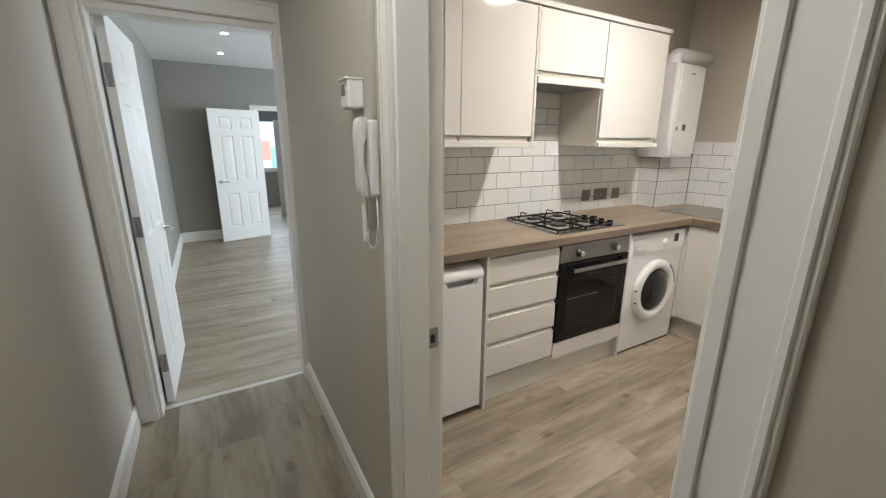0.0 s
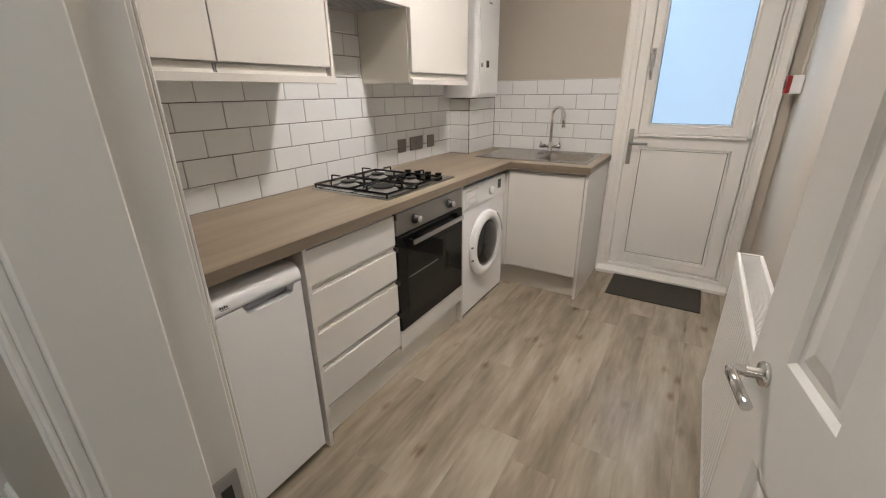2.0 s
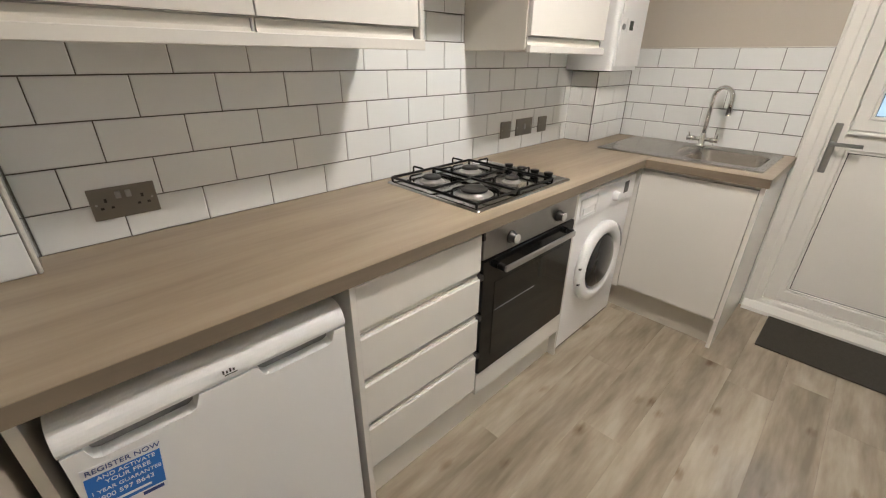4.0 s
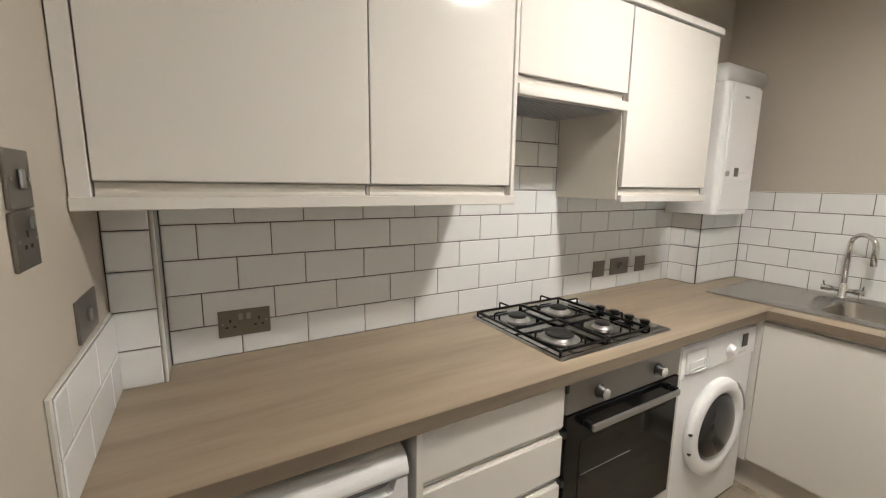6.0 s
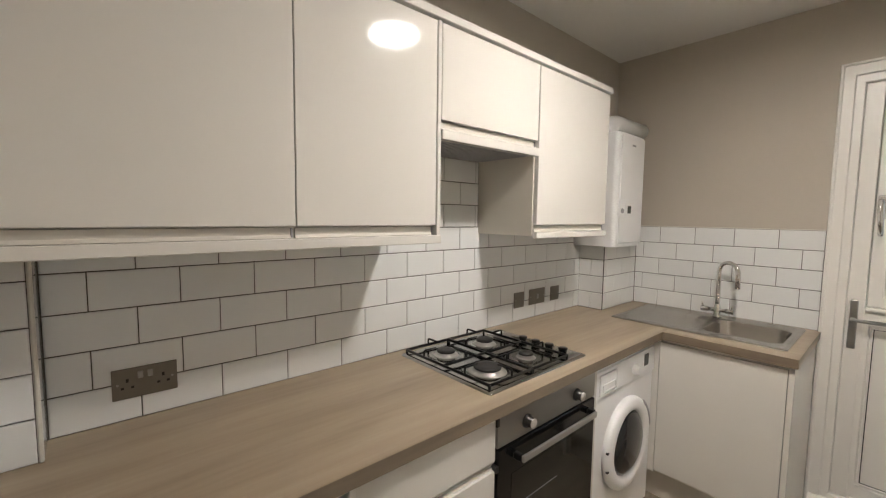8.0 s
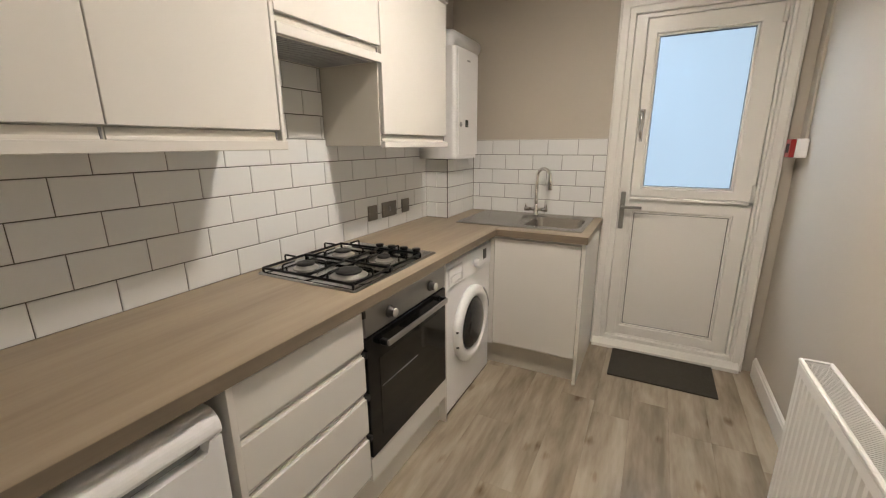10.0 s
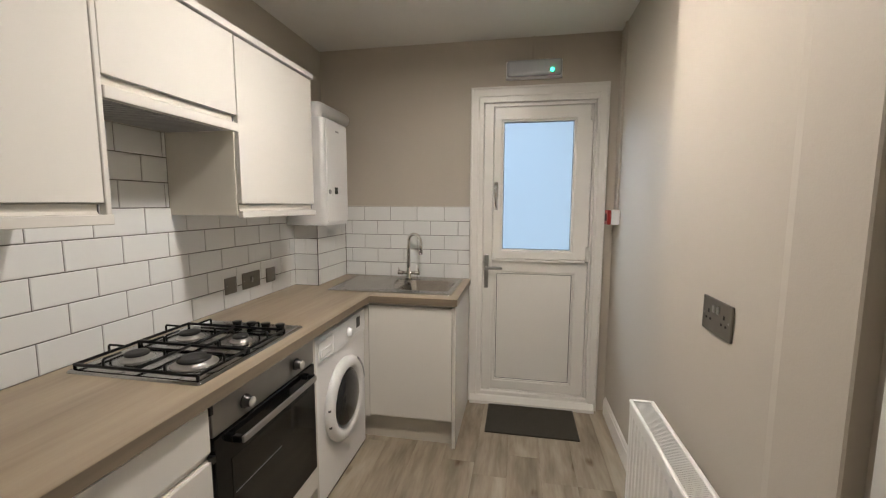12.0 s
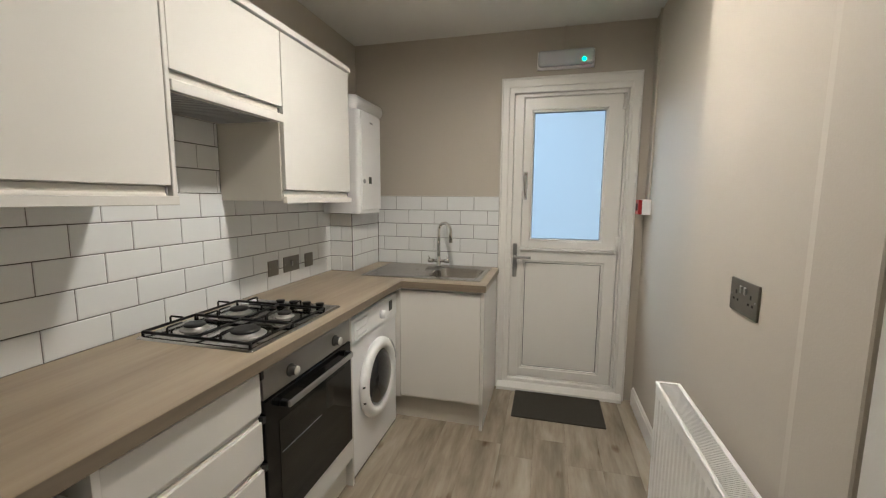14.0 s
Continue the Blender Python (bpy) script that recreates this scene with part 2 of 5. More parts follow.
M_WORKTOPY = wood("oak_laminate_worktop_y", (0.245, 0.192, 0.133), (0.325, 0.258, 0.181), (0.40, 0.328, 0.236), "y", 0.42, 11, 9)
# worktop oak darkened: the shade on the upright edges is in the colour
M_EDGE = wood("oak_worktop_shaded_edge_x", (0.15, 0.118, 0.084), (0.20, 0.160, 0.115), (0.245, 0.198, 0.146), "x", 0.5, 11, 9)
M_EDGEY = wood("oak_worktop_shaded_edge_y", (0.15, 0.118, 0.084), (0.20, 0.160, 0.115), (0.245, 0.198, 0.146), "y", 0.5, 11, 9)
FLOOR = ((0.208, 0.169, 0.121), (0.308, 0.257, 0.190), (0.410, 0.354, 0.273))
M_FLOORX = wood("oak_vinyl_plank_x", *FLOOR, "x", 0.21, 6.5, 7, piece=0.020, knots=0.50, lo=0.38, hi=0.62, cloud=0.28)
M_FLOORL = wood("oak_vinyl_plank_living", *FLOOR, "x", 0.48, 7.5, 9, piece=0.032, knots=0.40, lo=0.36, hi=0.64, cloud=0.28)
M_FLOORY = wood("oak_vinyl_plank_y", *FLOOR, "y", 0.30, 7.5, 7, piece=0.032, knots=0.45, lo=0.41, hi=0.70, cloud=0.28)

M_FLOORX.node_tree.nodes["Principled BSDF"].inputs["Specular IOR Level"].default_value = 0.7
M_DOORSKY = mat("daylit_backdrop", (0.3, 0.5, 0.7), 0.9, emit=((0.60, 0.80, 1.0), 6.0))
frost = bpy.data.materials.new("frosted_glass")
frost.use_nodes = True
fb = frost.node_tree.nodes["Principled BSDF"]
fb.inputs["Base Color"].default_value = (0.118, 0.120, 0.120, 1)
fb.inputs["Roughness"].default_value = 0.45
fb.inputs["Transmission Weight"].default_value = 1.0
fb.inputs["IOR"].default_value = 1.2


# ---- mesh helpers ----
def bm_box(x0, y0, z0, x1, y1, z1, bevel=0.0, seg=1, bm=None):
    out = bm or bmesh.new()
    b = bmesh.new() if bm and bevel else out
    v = [b.verts.new((x, y, z)) for x in (min(x0, x1), max(x0, x1)) for y in (min(y0, y1), max(y0, y1)) for z in (min(z0, z1), max(z0, z1))]
    for f in ((0, 1, 3, 2), (4, 6, 7, 5), (0, 4, 5, 1), (2, 3, 7, 6), (0, 2, 6, 4), (1, 5, 7, 3)):
        b.faces.new([v[i] for i in f])
    if bevel:
        bmesh.ops.bevel(b, geom=list(b.edges), offset=bevel, segments=seg, affect="EDGES", profile=0.5)
        if b is not out:
            merge(out, b)
    return out


def merge(a, b):
    tmp = bpy.data.meshes.new("tmp")
    b.to_mesh(tmp)
    a.from_mesh(tmp)
    bpy.data.meshes.remove(tmp)
    b.free()
    return a


def bm_tube(points, radius, sides=10, bm=None, closed=False):
    """A round bar through the points, with capped ends."""
    out = bm or bmesh.new()
    pts = [Vector(p) for p in points]
    rings, n = [], len(pts)
    ref = None
    for i, p in enumerate(pts):
        if closed:
            d = pts[(i + 1) % n] - pts[i - 1]
        else:
            d = pts[min(i + 1, n - 1)] - pts[max(i - 1, 0)]
        d.normalize()
        if ref is None:
            ref = d.orthogonal().normalized()
        ref = (ref - d * ref.dot(d)).normalized()
        s = d.cross(ref)
        r = radius[i] if isinstance(radius, (list, tuple)) else radius
        rings.append([out.verts.new(p + (ref * math.cos(a) + s * math.sin(a)) * r) for a in [2 * math.pi * k / sides for k in range(sides)]])
    m = n if closed else n - 1
    for i in range(m):
        a, b = rings[i], rings[(i + 1) % n]
        for k in range(sides):
            f = out.faces.new((a[k], a[(k + 1) % sides], b[(k + 1) % sides], b[k]))
            f.smooth = True
    if not closed:
        out.faces.new(list(reversed(rings[0])))
        out.faces.new(rings[-1])
    return out


def bm_lathe(profile, center, axis="z", sides=32, bm=None):
    """Turns (radius, height) pairs round an axis through the centre."""
    out = bm or bmesh.new()
    c = Vector(center)
    rings = []
    for r, h in profile:
        ring = []
        for k in range(sides):
            a = 2 * math.pi * k / sides
            u, v = r * math.cos(a), r * math.sin(a)
            p = {"z": (u, v, h), "y": (u, h, v), "x": (h, u, v)}[axis]
            ring.append(out.verts.new(c + Vector(p)))
        rings.append(ring)
    for a, b in zip(rings, rings[1:]):
        for k in range(sides):
            f = out.faces.new((a[k], a[(k + 1) % sides], b[(k + 1) % sides], b[k]))
            f.smooth = True
    out.faces.new(list(reversed(rings[0])))
    out.faces.new(rings[-1])
    bmesh.ops.recalc_face_normals(out, faces=out.faces)
    return out


def prism(outline, axis, a, b, bevel=0.0, bm=None):
    """A closed outline of (u, v) swept along an axis from a to b. u, v are the other two axes in order."""
    out = bm or bmesh.new()
    def at(u, v, w):
        return {"x": (w, u, v), "y": (u, w, v), "z": (u, v, w)}[axis]
    lo = [out.verts.new(at(u, v, a)) for u, v in outline]
    hi = [out.verts.new(at(u, v, b)) for u, v in outline]
    faces = [out.faces.new(lo), out.faces.new(list(reversed(hi)))]
    n = len(outline)
    for i in range(n):
        faces.append(out.faces.new((lo[i], hi[i], hi[(i + 1) % n], lo[(i + 1) % n])))
    bmesh.ops.recalc_face_normals(out, faces=out.faces)
    return out


def finish(name, bm, material, centre=True):
    me = bpy.data.meshes.new(name)
    c = Vector((0, 0, 0))
    if centre:
        lo = Vector([min(v.co[i] for v in bm.verts) for i in range(3)])
        hi = Vector([max(v.co[i] for v in bm.verts) for i in range(3)])
        c = Vector(((lo.x + hi.x) / 2, (lo.y + hi.y) / 2, lo.z))
        for v in bm.verts:
            v.co -= c
    bm.to_mesh(me)
    bm.free()
    for m in material if isinstance(material, (list, tuple)) else [material]:
        me.materials.append(m)
    ob = new(name, me)
    ob.location = c
    return ob


def world_of(ob):
    return ob.matrix_basis if ob.parent is None else world_of(ob.parent) @ ob.matrix_basis


def part(name, bm, material, parent, label=""):
    """One mesh part, built in world places, under a thing that is not turned."""
    ob = finish(name, bm, material)
    ob.parent = parent
    ob.location = Vector(ob.location) - world_of(parent).translation
    return tagged(ob, label)


def thing(name, loc, label, category, group=""):
    ob = new(name)
    ob.location = loc
    ob.empty_display_size = 0.05
    return tagged(ob, label, category, group)


def solo(name, bm, material, label, category, group=""):
    return tagged(finish(name, bm, material), label, category, group)


def struct(name, bm, material, label=""):
    return tagged(finish(name, bm, material), label, "", "", "structure")


def text_part(name, body, size, m, material, parent, label="", extrude=0.0004):
    """Lettering as a mesh, set at the pose m (in world places)."""
    cu = bpy.data.curves.new(name, "FONT")
    cu.body, cu.size, cu.extrude, cu.align_x, cu.align_y = body, size, extrude, "LEFT", "BOTTOM"
    tmp = new("tmp_text", cu)
    me = bpy.data.meshes.new_from_object(tmp.evaluated_get(bpy.context.evaluated_depsgraph_get()))
    bpy.data.objects.remove(tmp)
    me.materials.clear()
    me.materials.append(material)
    ob = new(name, me)
    ob.parent = parent
    ob.matrix_basis = Matrix.Translation(-world_of(parent).translation) @ m
    return tagged(ob, label)


# ---- plan ----
CEIL, LCEIL = 2.525, 2.38
XW, XE = 0.598, 3.597          # kitchen west and east walls
YN, YT = 2.155, 2.145          # north wall, face of its tiles
XT = 3.586                     # face of the east tiles
YS, YR = 0.200, 0.092          # south wall, its recess by the outer door
HX0, HX1 = -0.382, 0.471       # hall walls
HX2 = 0.520                    # hall face of the wall beside the hinges
LY = 2.33                      # hall side of the living room wall

# ---- structure ----
struct("floor", bm_box(-0.6, -1.6, -0.12, 4.3, 10.2, -0.006), M_DARK, "screed below the planks")
wb = bm_box(HX1, 0.985, 0, XW, 2.45, CEIL)
wb = bm_box(HX2, -1.5, 0, XW, 0.215, CEIL, bm=wb)
wb = bm_box(HX1, 0.215, 1.99, XW, 0.985, CEIL, bm=wb)
wall_hall = struct("wall_kitchen_west", wb, M_WALL, "greige painted wall between hall and kitchen")
struct("wall_kitchen_north", bm_box(XW, YN, 0, 3.8, YN + 0.295, CEIL), M_WALL, "greige painted kitchen wall")
eb = bm_box(XE, 1.0, 0, XE + 0.25, YN, CEIL)
eb = bm_box(XE, -0.2, 0, XE + 0.25, 0.205, CEIL, bm=eb)
eb = bm_box(XE, 0.205, 2.16, XE + 0.25, 1.0, CEIL, bm=eb)
struct("wall_kitchen_east", eb, M_WALL, "greige painted wall round the outer door")
struct("wall_kitchen_south", bm_box(2.30, -0.2, 0, XE, YR, CEIL), M_WALL, "greige painted recessed wall")
sb = prism([(1.452, YS - 0.004), (1.456, YS - 0.001), (1.612, YS + 0.005), (1.640, YS), (2.292, YS), (2.30, YS - 0.008), (2.30, -0.2), (1.452, -0.2)], "z", 0, CEIL)
sb = bm_box(XW, -0.2, 0, 1.452, 0.165, CEIL, bm=sb)
struct("wall_kitchen_breast", sb, M_WALL, "greige painted chimney breast")
struct("wall_hall_west", bm_box(HX0 - 0.15, -1.5, 0, HX0, LY, CEIL), M_WALL, "greige painted hall wall")
struct("wall_hall_south", bm_box(HX0 - 0.15, -1.62, 0, XW, -1.5, CEIL), M_WALL, "greige painted hall end wall")
lb = bm_box(HX0 - 0.15, LY, 0, -0.275, LY + 0.12, CEIL)
lb = bm_box(-0.275, LY, 1.955, HX1, LY + 0.12, CEIL, bm=lb)
struct("wall_living_south", lb, M_WALL, "greige painted wall over the living room door")
struct("wall_living_side", bm_box(-0.50, LY + 0.12, 0, -0.352, 6.65, LCEIL + 0.2), M_WALL2, "grey painted living room wall")
fb2 = bm_box(-0.5, 6.65, 0, 0.78, 6.77, LCEIL + 0.2)
fb2 = bm_box(1.50, 6.65, 0, 4.2, 6.77, LCEIL + 0.2, bm=fb2)
fb2 = bm_box(0.78, 6.65, 1.82, 1.50, 6.77, LCEIL + 0.2, bm=fb2)
struct("wall_living_far", fb2, M_WALL2, "grey painted far wall")
ob2 = bm_box(4.0, 2.45, 0, 4.2, 6.65, 0.8)
ob2 = bm_box(4.0, 2.45, 2.2, 4.2, 6.65, LCEIL + 0.2, bm=ob2)
ob2 = bm_box(4.0, 2.45, 0.8, 4.2, 3.3, 2.2, bm=ob2)
ob2 = bm_box(4.0, 5.5, 0.8, 4.2, 6.65, 2.2, bm=ob2)
struct("wall_living_window", ob2, M_WALL2, "grey painted window wall")
struct("wall_back_side", bm_box(-0.5, 6.77, 0, 0.3, 9.6, LCEIL + 0.2), M_WALL2, "grey painted back room wall")
struct("wall_back_side_east", bm_box(2.6, 6.77, 0, 2.8, 9.6, LCEIL + 0.2), M_WALL2, "grey painted back room wall")
kb = bm_box(0.3, 9.5, 0, 2.6, 9.65, 0.75)
kb = bm_box(0.3, 9.5, 2.1, 2.6, 9.65, LCEIL + 0.2, bm=kb)
kb = bm_box(0.3, 9.5, 0.75, 0.95, 9.65, 2.1, bm=kb)
kb = bm_box(1.75, 9.5, 0.75, 2.6, 9.65, 2.1, bm=kb)
struct("wall_back_window", kb, M_WALL2, "grey painted back room window wall")
struct("ceiling", bm_box(-0.55, -1.65, CEIL, 3.85, LY + 0.12, CEIL + 0.1), M_CEIL, "matt off-white kitchen and hall ceiling")
struct("ceiling_living", bm_box(-0.5, LY + 0.12, LCEIL, 4.2, 9.65, LCEIL + 0.1), M_LIVCEIL, "white living room ceiling")


def trim(name, boxes, label=""):
    bm = bmesh.new()
    for b in boxes:
        bm_box(*b, bevel=0.003, bm=bm)
    return struct(name, bm, M_TRIM, label)


def skirting(name, x0, y0, x1, y1, side, h=0.12):
    """Skirting with a stepped and chamfered top, run along a wall; side is the way it stands out of the wall."""
    t = 0.016
    prof = [(0, 0), (t, 0), (t, h - 0.022), (t - 0.004, h - 0.016), (t - 0.006, h - 0.006), (t - 0.012, h), (0, h)]
    if side in ("+x", "-x"):
        s = 1 if side == "+x" else -1
        bm = prism([(x0 + s * u, v) for u, v in prof], "y", y0, y1)
    else:
        s = 1 if side == "+y" else -1
        bm = prism([(y0 + s * u, v) for u, v in prof], "x", x0, x1)
    return struct(name, bm, M_TRIM, "white painted moulded skirting")


skirting("baseboard", HX1, 1.012, HX1, 2.31, "-x")
skirting("baseboard", HX0, -1.48, HX0, 2.31, "+x")
skirting("baseboard", 2.318, YR, 3.55, YR, "+y")
skirting("baseboard", 1.72, YS, 2.30, YS, "+y")
skirting("baseboard", -0.352, 2.46, -0.352, 6.63, "+x", 0.14)
skirting("baseboard", -0.336, 6.65, 0.70, 6.65, "-y", 0.14)


def architrave(name, axis, face, out, a0, a1, top, w=0.065, d=0.017, sides="abt"):
    """Moulded door casing of three lengths round an opening a0..a1; face is the wall's plane, out the way it stands proud."""
    bm = bmesh.new()
    def strip(u0, u1, v0, v1):
        dd = [(0, 1.0, 0, d * 0.7), (0.04, 0.28, d * 0.65, d), (0.80, 0.93, d * 0.65, d * 0.95)]
        for f0, f1, start, depth in dd:
            if u1[0] != u0[0]:
                p0, p1 = u0[0] + (u1[0] - u0[0]) * f0, u0[0] + (u1[0] - u0[0]) * f1
                q = (p0, p1, v0, v1)
            else:
                p0, p1 = v0 + (v1 - v0) * f0, v0 + (v1 - v0) * f1
                q = (u0[1], u1[1], p0, p1)
            lo, hi = (face + out * start, face + out * depth)
            if axis == "x":
                bm_box(lo, q[0], q[2], hi, q[1], q[3], 0.002, bm=bm)
            else:
                bm_box(q[0], lo, q[2], q[1], hi, q[3], 0.002, bm=bm)
    if "a" in sides:
        strip((a0, 0), (a0 - w, 0), 0, top + w)
    if "b" in sides:
        strip((a1, 0), (a1 + w, 0), 0, top + w)
    if "t" in sides:
        strip((0, a0), (0, a1), top, top + w)
    return struct(name, bm, M_TRIM, "white painted moulded architrave")


architrave("trim", "x", HX1, -1, 0.236, 0.938, 1.985, 0.062, sides="bt")
architrave("trim", "x", HX2, -1, 0.236, 0.938, 1.985, 0.080, sides="a")
architrave("trim", "x", XW, 1, 0.214, 0.956, 1.985, 0.055)
architrave("trim", "y", LY, -1, -0.288, 0.450, 1.945, 0.088, 0.02)
architrave("trim", "y", 6.65, -1, 0.775, 1.50, 1.815, 0.07)

# kitchen doorway lining with stops and strike plate
door_k = thing("door_lining", (0.536, 0.58, 0), "white painted door lining of the kitchen doorway", "door frame")
tagged(door_k, kind="structure")
part("jamb", bm_box(HX1 - 0.002, 0.944, 0, XW + 0.002, 0.986, 1.985, 0.002), M_TRIM, door_k)
part("jamb", bm_box(HX2 - 0.002, 0.210, 0, XW + 0.002, 0.243, 1.985, 0.002), M_TRIM, door_k)
part("head", bm_box(HX1 - 0.002, 0.243, 1.955, XW + 0.002, 0.944, 1.989, 0.002), M_TRIM, door_k)
part("stop", bm_box(HX1 - 0.001, 0.926, 0, 0.552, 0.9445, 1.955, 0.002), M_TRIM, door_k)
strike = bm_box(0.554, 0.9405, 0.836, 0.588, 0.9442, 0.896, 0.001)
part("strike_plate", strike, M_STEEL, door_k, "steel strike plate with a dark latch hole")
part("latch_hole", bm_box(0.563, 0.9395, 0.853, 0.577, 0.9412, 0.879), M_DARK, door_k)
# living room doorway lining
door_l = thing("door_lining", (0.1, 2.39, 0), "white painted door lining of the living room doorway", "door frame")
tagged(door_l, kind="structure")
part("jamb", bm_box(-0.30, LY - 0.002, 0, -0.272, LY + 0.122, 1.945, 0.002), M_TRIM, door_l)
part("jamb", bm_box(0.444, LY - 0.002, 0, 0.475, LY + 0.122, 1.945, 0.002), M_TRIM, door_l)
part("head", bm_box(-0.272, LY - 0.002, 1.915, 0.444, LY + 0.122, 1.955, 0.002), M_TRIM, door_l)
struct("threshold_strip", bm_box(-0.272, 2.390, -0.006, 0.444, 2.422, 0.006, 0.003), M_CAPFACE, "thin metal threshold strip")
# bedroom doorway lining
door_b = thing("door_lining", (1.14, 6.71, 0), "white painted door lining of the far doorway", "door frame")
tagged(door_b, kind="structure")
part("jamb", bm_box(0.768, 6.648, 0, 0.795, 6.772, 1.82, 0.002), M_TRIM, door_b)
part("jamb", bm_box(1.485, 6.648, 0, 1.512, 6.772, 1.82, 0.002), M_TRIM, door_b)


# ---- panelled doors ----
def panel_leaf(w, h, t, rows):
    """Six-panel moulded leaf, hinge edge at the origin, along +x, thickness along +y."""
    bm = bmesh.new()
    st, mid = 0.105, 0.09
    cols = [(st, (w - mid) / 2), ((w + mid) / 2, w - st)]
    bm_box(0.004, 0.007, 0.004, w - 0.004, t - 0.007, h - 0.004, bm=bm)
    for x0, x1 in ((0, st), ((w - mid) / 2, (w + mid) / 2), (w - st, w)):
        bm_box(x0, 0, 0, x1, t, h, bm=bm)
    zs = [0] + [z for r in rows for z in r] + [h]
    for z0, z1 in zip(zs[::2], zs[1::2]):
        for c in cols:
            bm_box(c[0], 0, z0, c[1], t, z1, bm=bm)
    for c0, c1 in cols:
        for z0, z1 in rows:
            for y0, s in ((0, 1), (t, -1)):
                # sloped moulding round the opening and a raised field
                o = [(c0, z0), (c1, z0), (c1, z1), (c0, z1)]
                def ring(inset, depth):
                    return [bm.verts.new((x + inset * (1 if x == c0 else -1), y0 + s * depth, z + inset * (1 if z == z0 else -1))) for x, z in o]
                rs = [ring(0, 0.0), ring(0.010, 0.0068), ring(0.022, 0.0066), ring(0.050, 0.0012)]
                for a, b in zip(rs, rs[1:]):
                    for k in range(4):
                        bm.faces.new((a[k], a[(k + 1) % 4], b[(k + 1) % 4], b[k]))
                bm.faces.new(rs[-1])
    return bm


def lever(m, parent, mirror=1, material=None):
    """Round-rose lever handle, spindle along -y of m, grip along -x * mirror."""
    bm = bm_lathe([(0.021, 0), (0.021, -0.005), (0.019, -0.007), (0.009, -0.008), (0.009, -0.028)], (0, 0, 0), "y", 24)
    pts = [(0, -0.010, 0), (0, -0.042, 0), (-0.003 * mirror, -0.048, 0), (-0.012 * mirror, -0.050, 0), (-0.092 * mirror, -0.050, 0)]
    bm_tube(pts, 0.0085, 14, bm)
    bm.transform(m)
    me = bpy.data.meshes.new("handle")
    bm.to_mesh(me)
    bm.free()
    me.materials.append(material or M_CHROME)
    ob = new("handle", me)
    ob.parent = parent
    return tagged(ob, "polished chrome lever handle")


def panel_door(name, x, y, turn, w, h, label, handle_x, handle_z, flip=1, z=0.006, rows=None, hinges=()):
    ob = thing(name, (x, y, z), label, "door")
    ob.rotation_euler = (0, 0, radians(turn))
    t = 0.035
    k = h / 1.98
    rows = rows or [(0.21 * k, 0.74 * k), (0.93 * k, 1.60 * k), (1.69 * k, 1.87 * k)]
    me = bpy.data.meshes.new("leaf")
    bm = panel_leaf(w, h, t, rows)
    bm.to_mesh(me)
    bm.free()
    me.materials.append(M_DOOR)
    leaf = new("leaf", me)
    leaf.parent = ob
    lever(Matrix.Translation((handle_x, 0, handle_z)), ob)
    lever(Matrix.Translation((handle_x, t, handle_z)) @ Matrix.Diagonal((1, -1, 1, 1)), ob)
    for hz in hinges:
        hb = bm_box(-0.004, 0.002, hz, 0.0, t - 0.002, hz + 0.10, 0.001)
        bm_tube([(-0.006, t / 2, hz), (-0.006, t / 2, hz + 0.10)], 0.006, 8, hb)
        hm = bpy.data.meshes.new("hinge")
        hb.to_mesh(hm)
        hb.free()
        hm.materials.append(M_HINGE)
        hg = new("hinge", hm)
        hg.parent = ob
        tagged(hg, "dull steel butt hinge")
    return ob


panel_door("kitchen_door", 0.612, 0.226, 11.0, 0.585, 1.945, "white six-panel kitchen door standing open against the chimney breast", 0.525, 0.905, rows=[(0.21, 0.775), (0.958, 1.57), (1.66, 1.84)])
panel_door("living_room_door", -0.228, 2.450, 88.0, 0.71, 1.93, "white six-panel living room door standing open along the side wall", 0.655, 0.86, hinges=(0.19, 0.93, 1.62))
panel_door("bedroom_door", 0.80, 6.585, 194.0, 0.66, 1.80, "white six-panel bedroom door standing ajar before the far wall", 0.60, 0.84)

# ---- outer door ----
d1 = thing("outer_door", (XE, 0.595, 0), "white plastic half-glazed stable door with frosted glass", "door")
tagged(d1, kind="structure")


def ring_frame(y0, y1, z0, z1, iy0, iy1, iz0, iz1, x0, x1, bevel=0.004, name="frame"):
    """A mitred rectangular frame of one profile, its face at x0 towards the room."""
    bm = bmesh.new()
    def loop(a, b, c, d, x):
        return [bm.verts.new((x, p, q)) for p, q in ((a, c), (b, c), (b, d), (a, d))]
    e = bevel
    ls = [loop(y0, y1, z0, z1, x1), loop(y0, y1, z0, z1, x0 + e), loop(y0 + e, y1 - e, z0 + e, z1 - e, x0),
          loop(iy0 - e, iy1 + e, iz0 - e, iz1 + e, x0), loop(iy0, iy1, iz0, iz1, x0 + e), loop(iy0, iy1, iz0, iz1, x1)]
    for a, b in zip(ls, ls[1:] + ls[:1]):
        for k in range(4):
            bm.faces.new((a[k], a[(k + 1) % 4], b[(k + 1) % 4], b[k]))
    bmesh.ops.recalc_face_normals(bm, faces=bm.faces)
    return bm


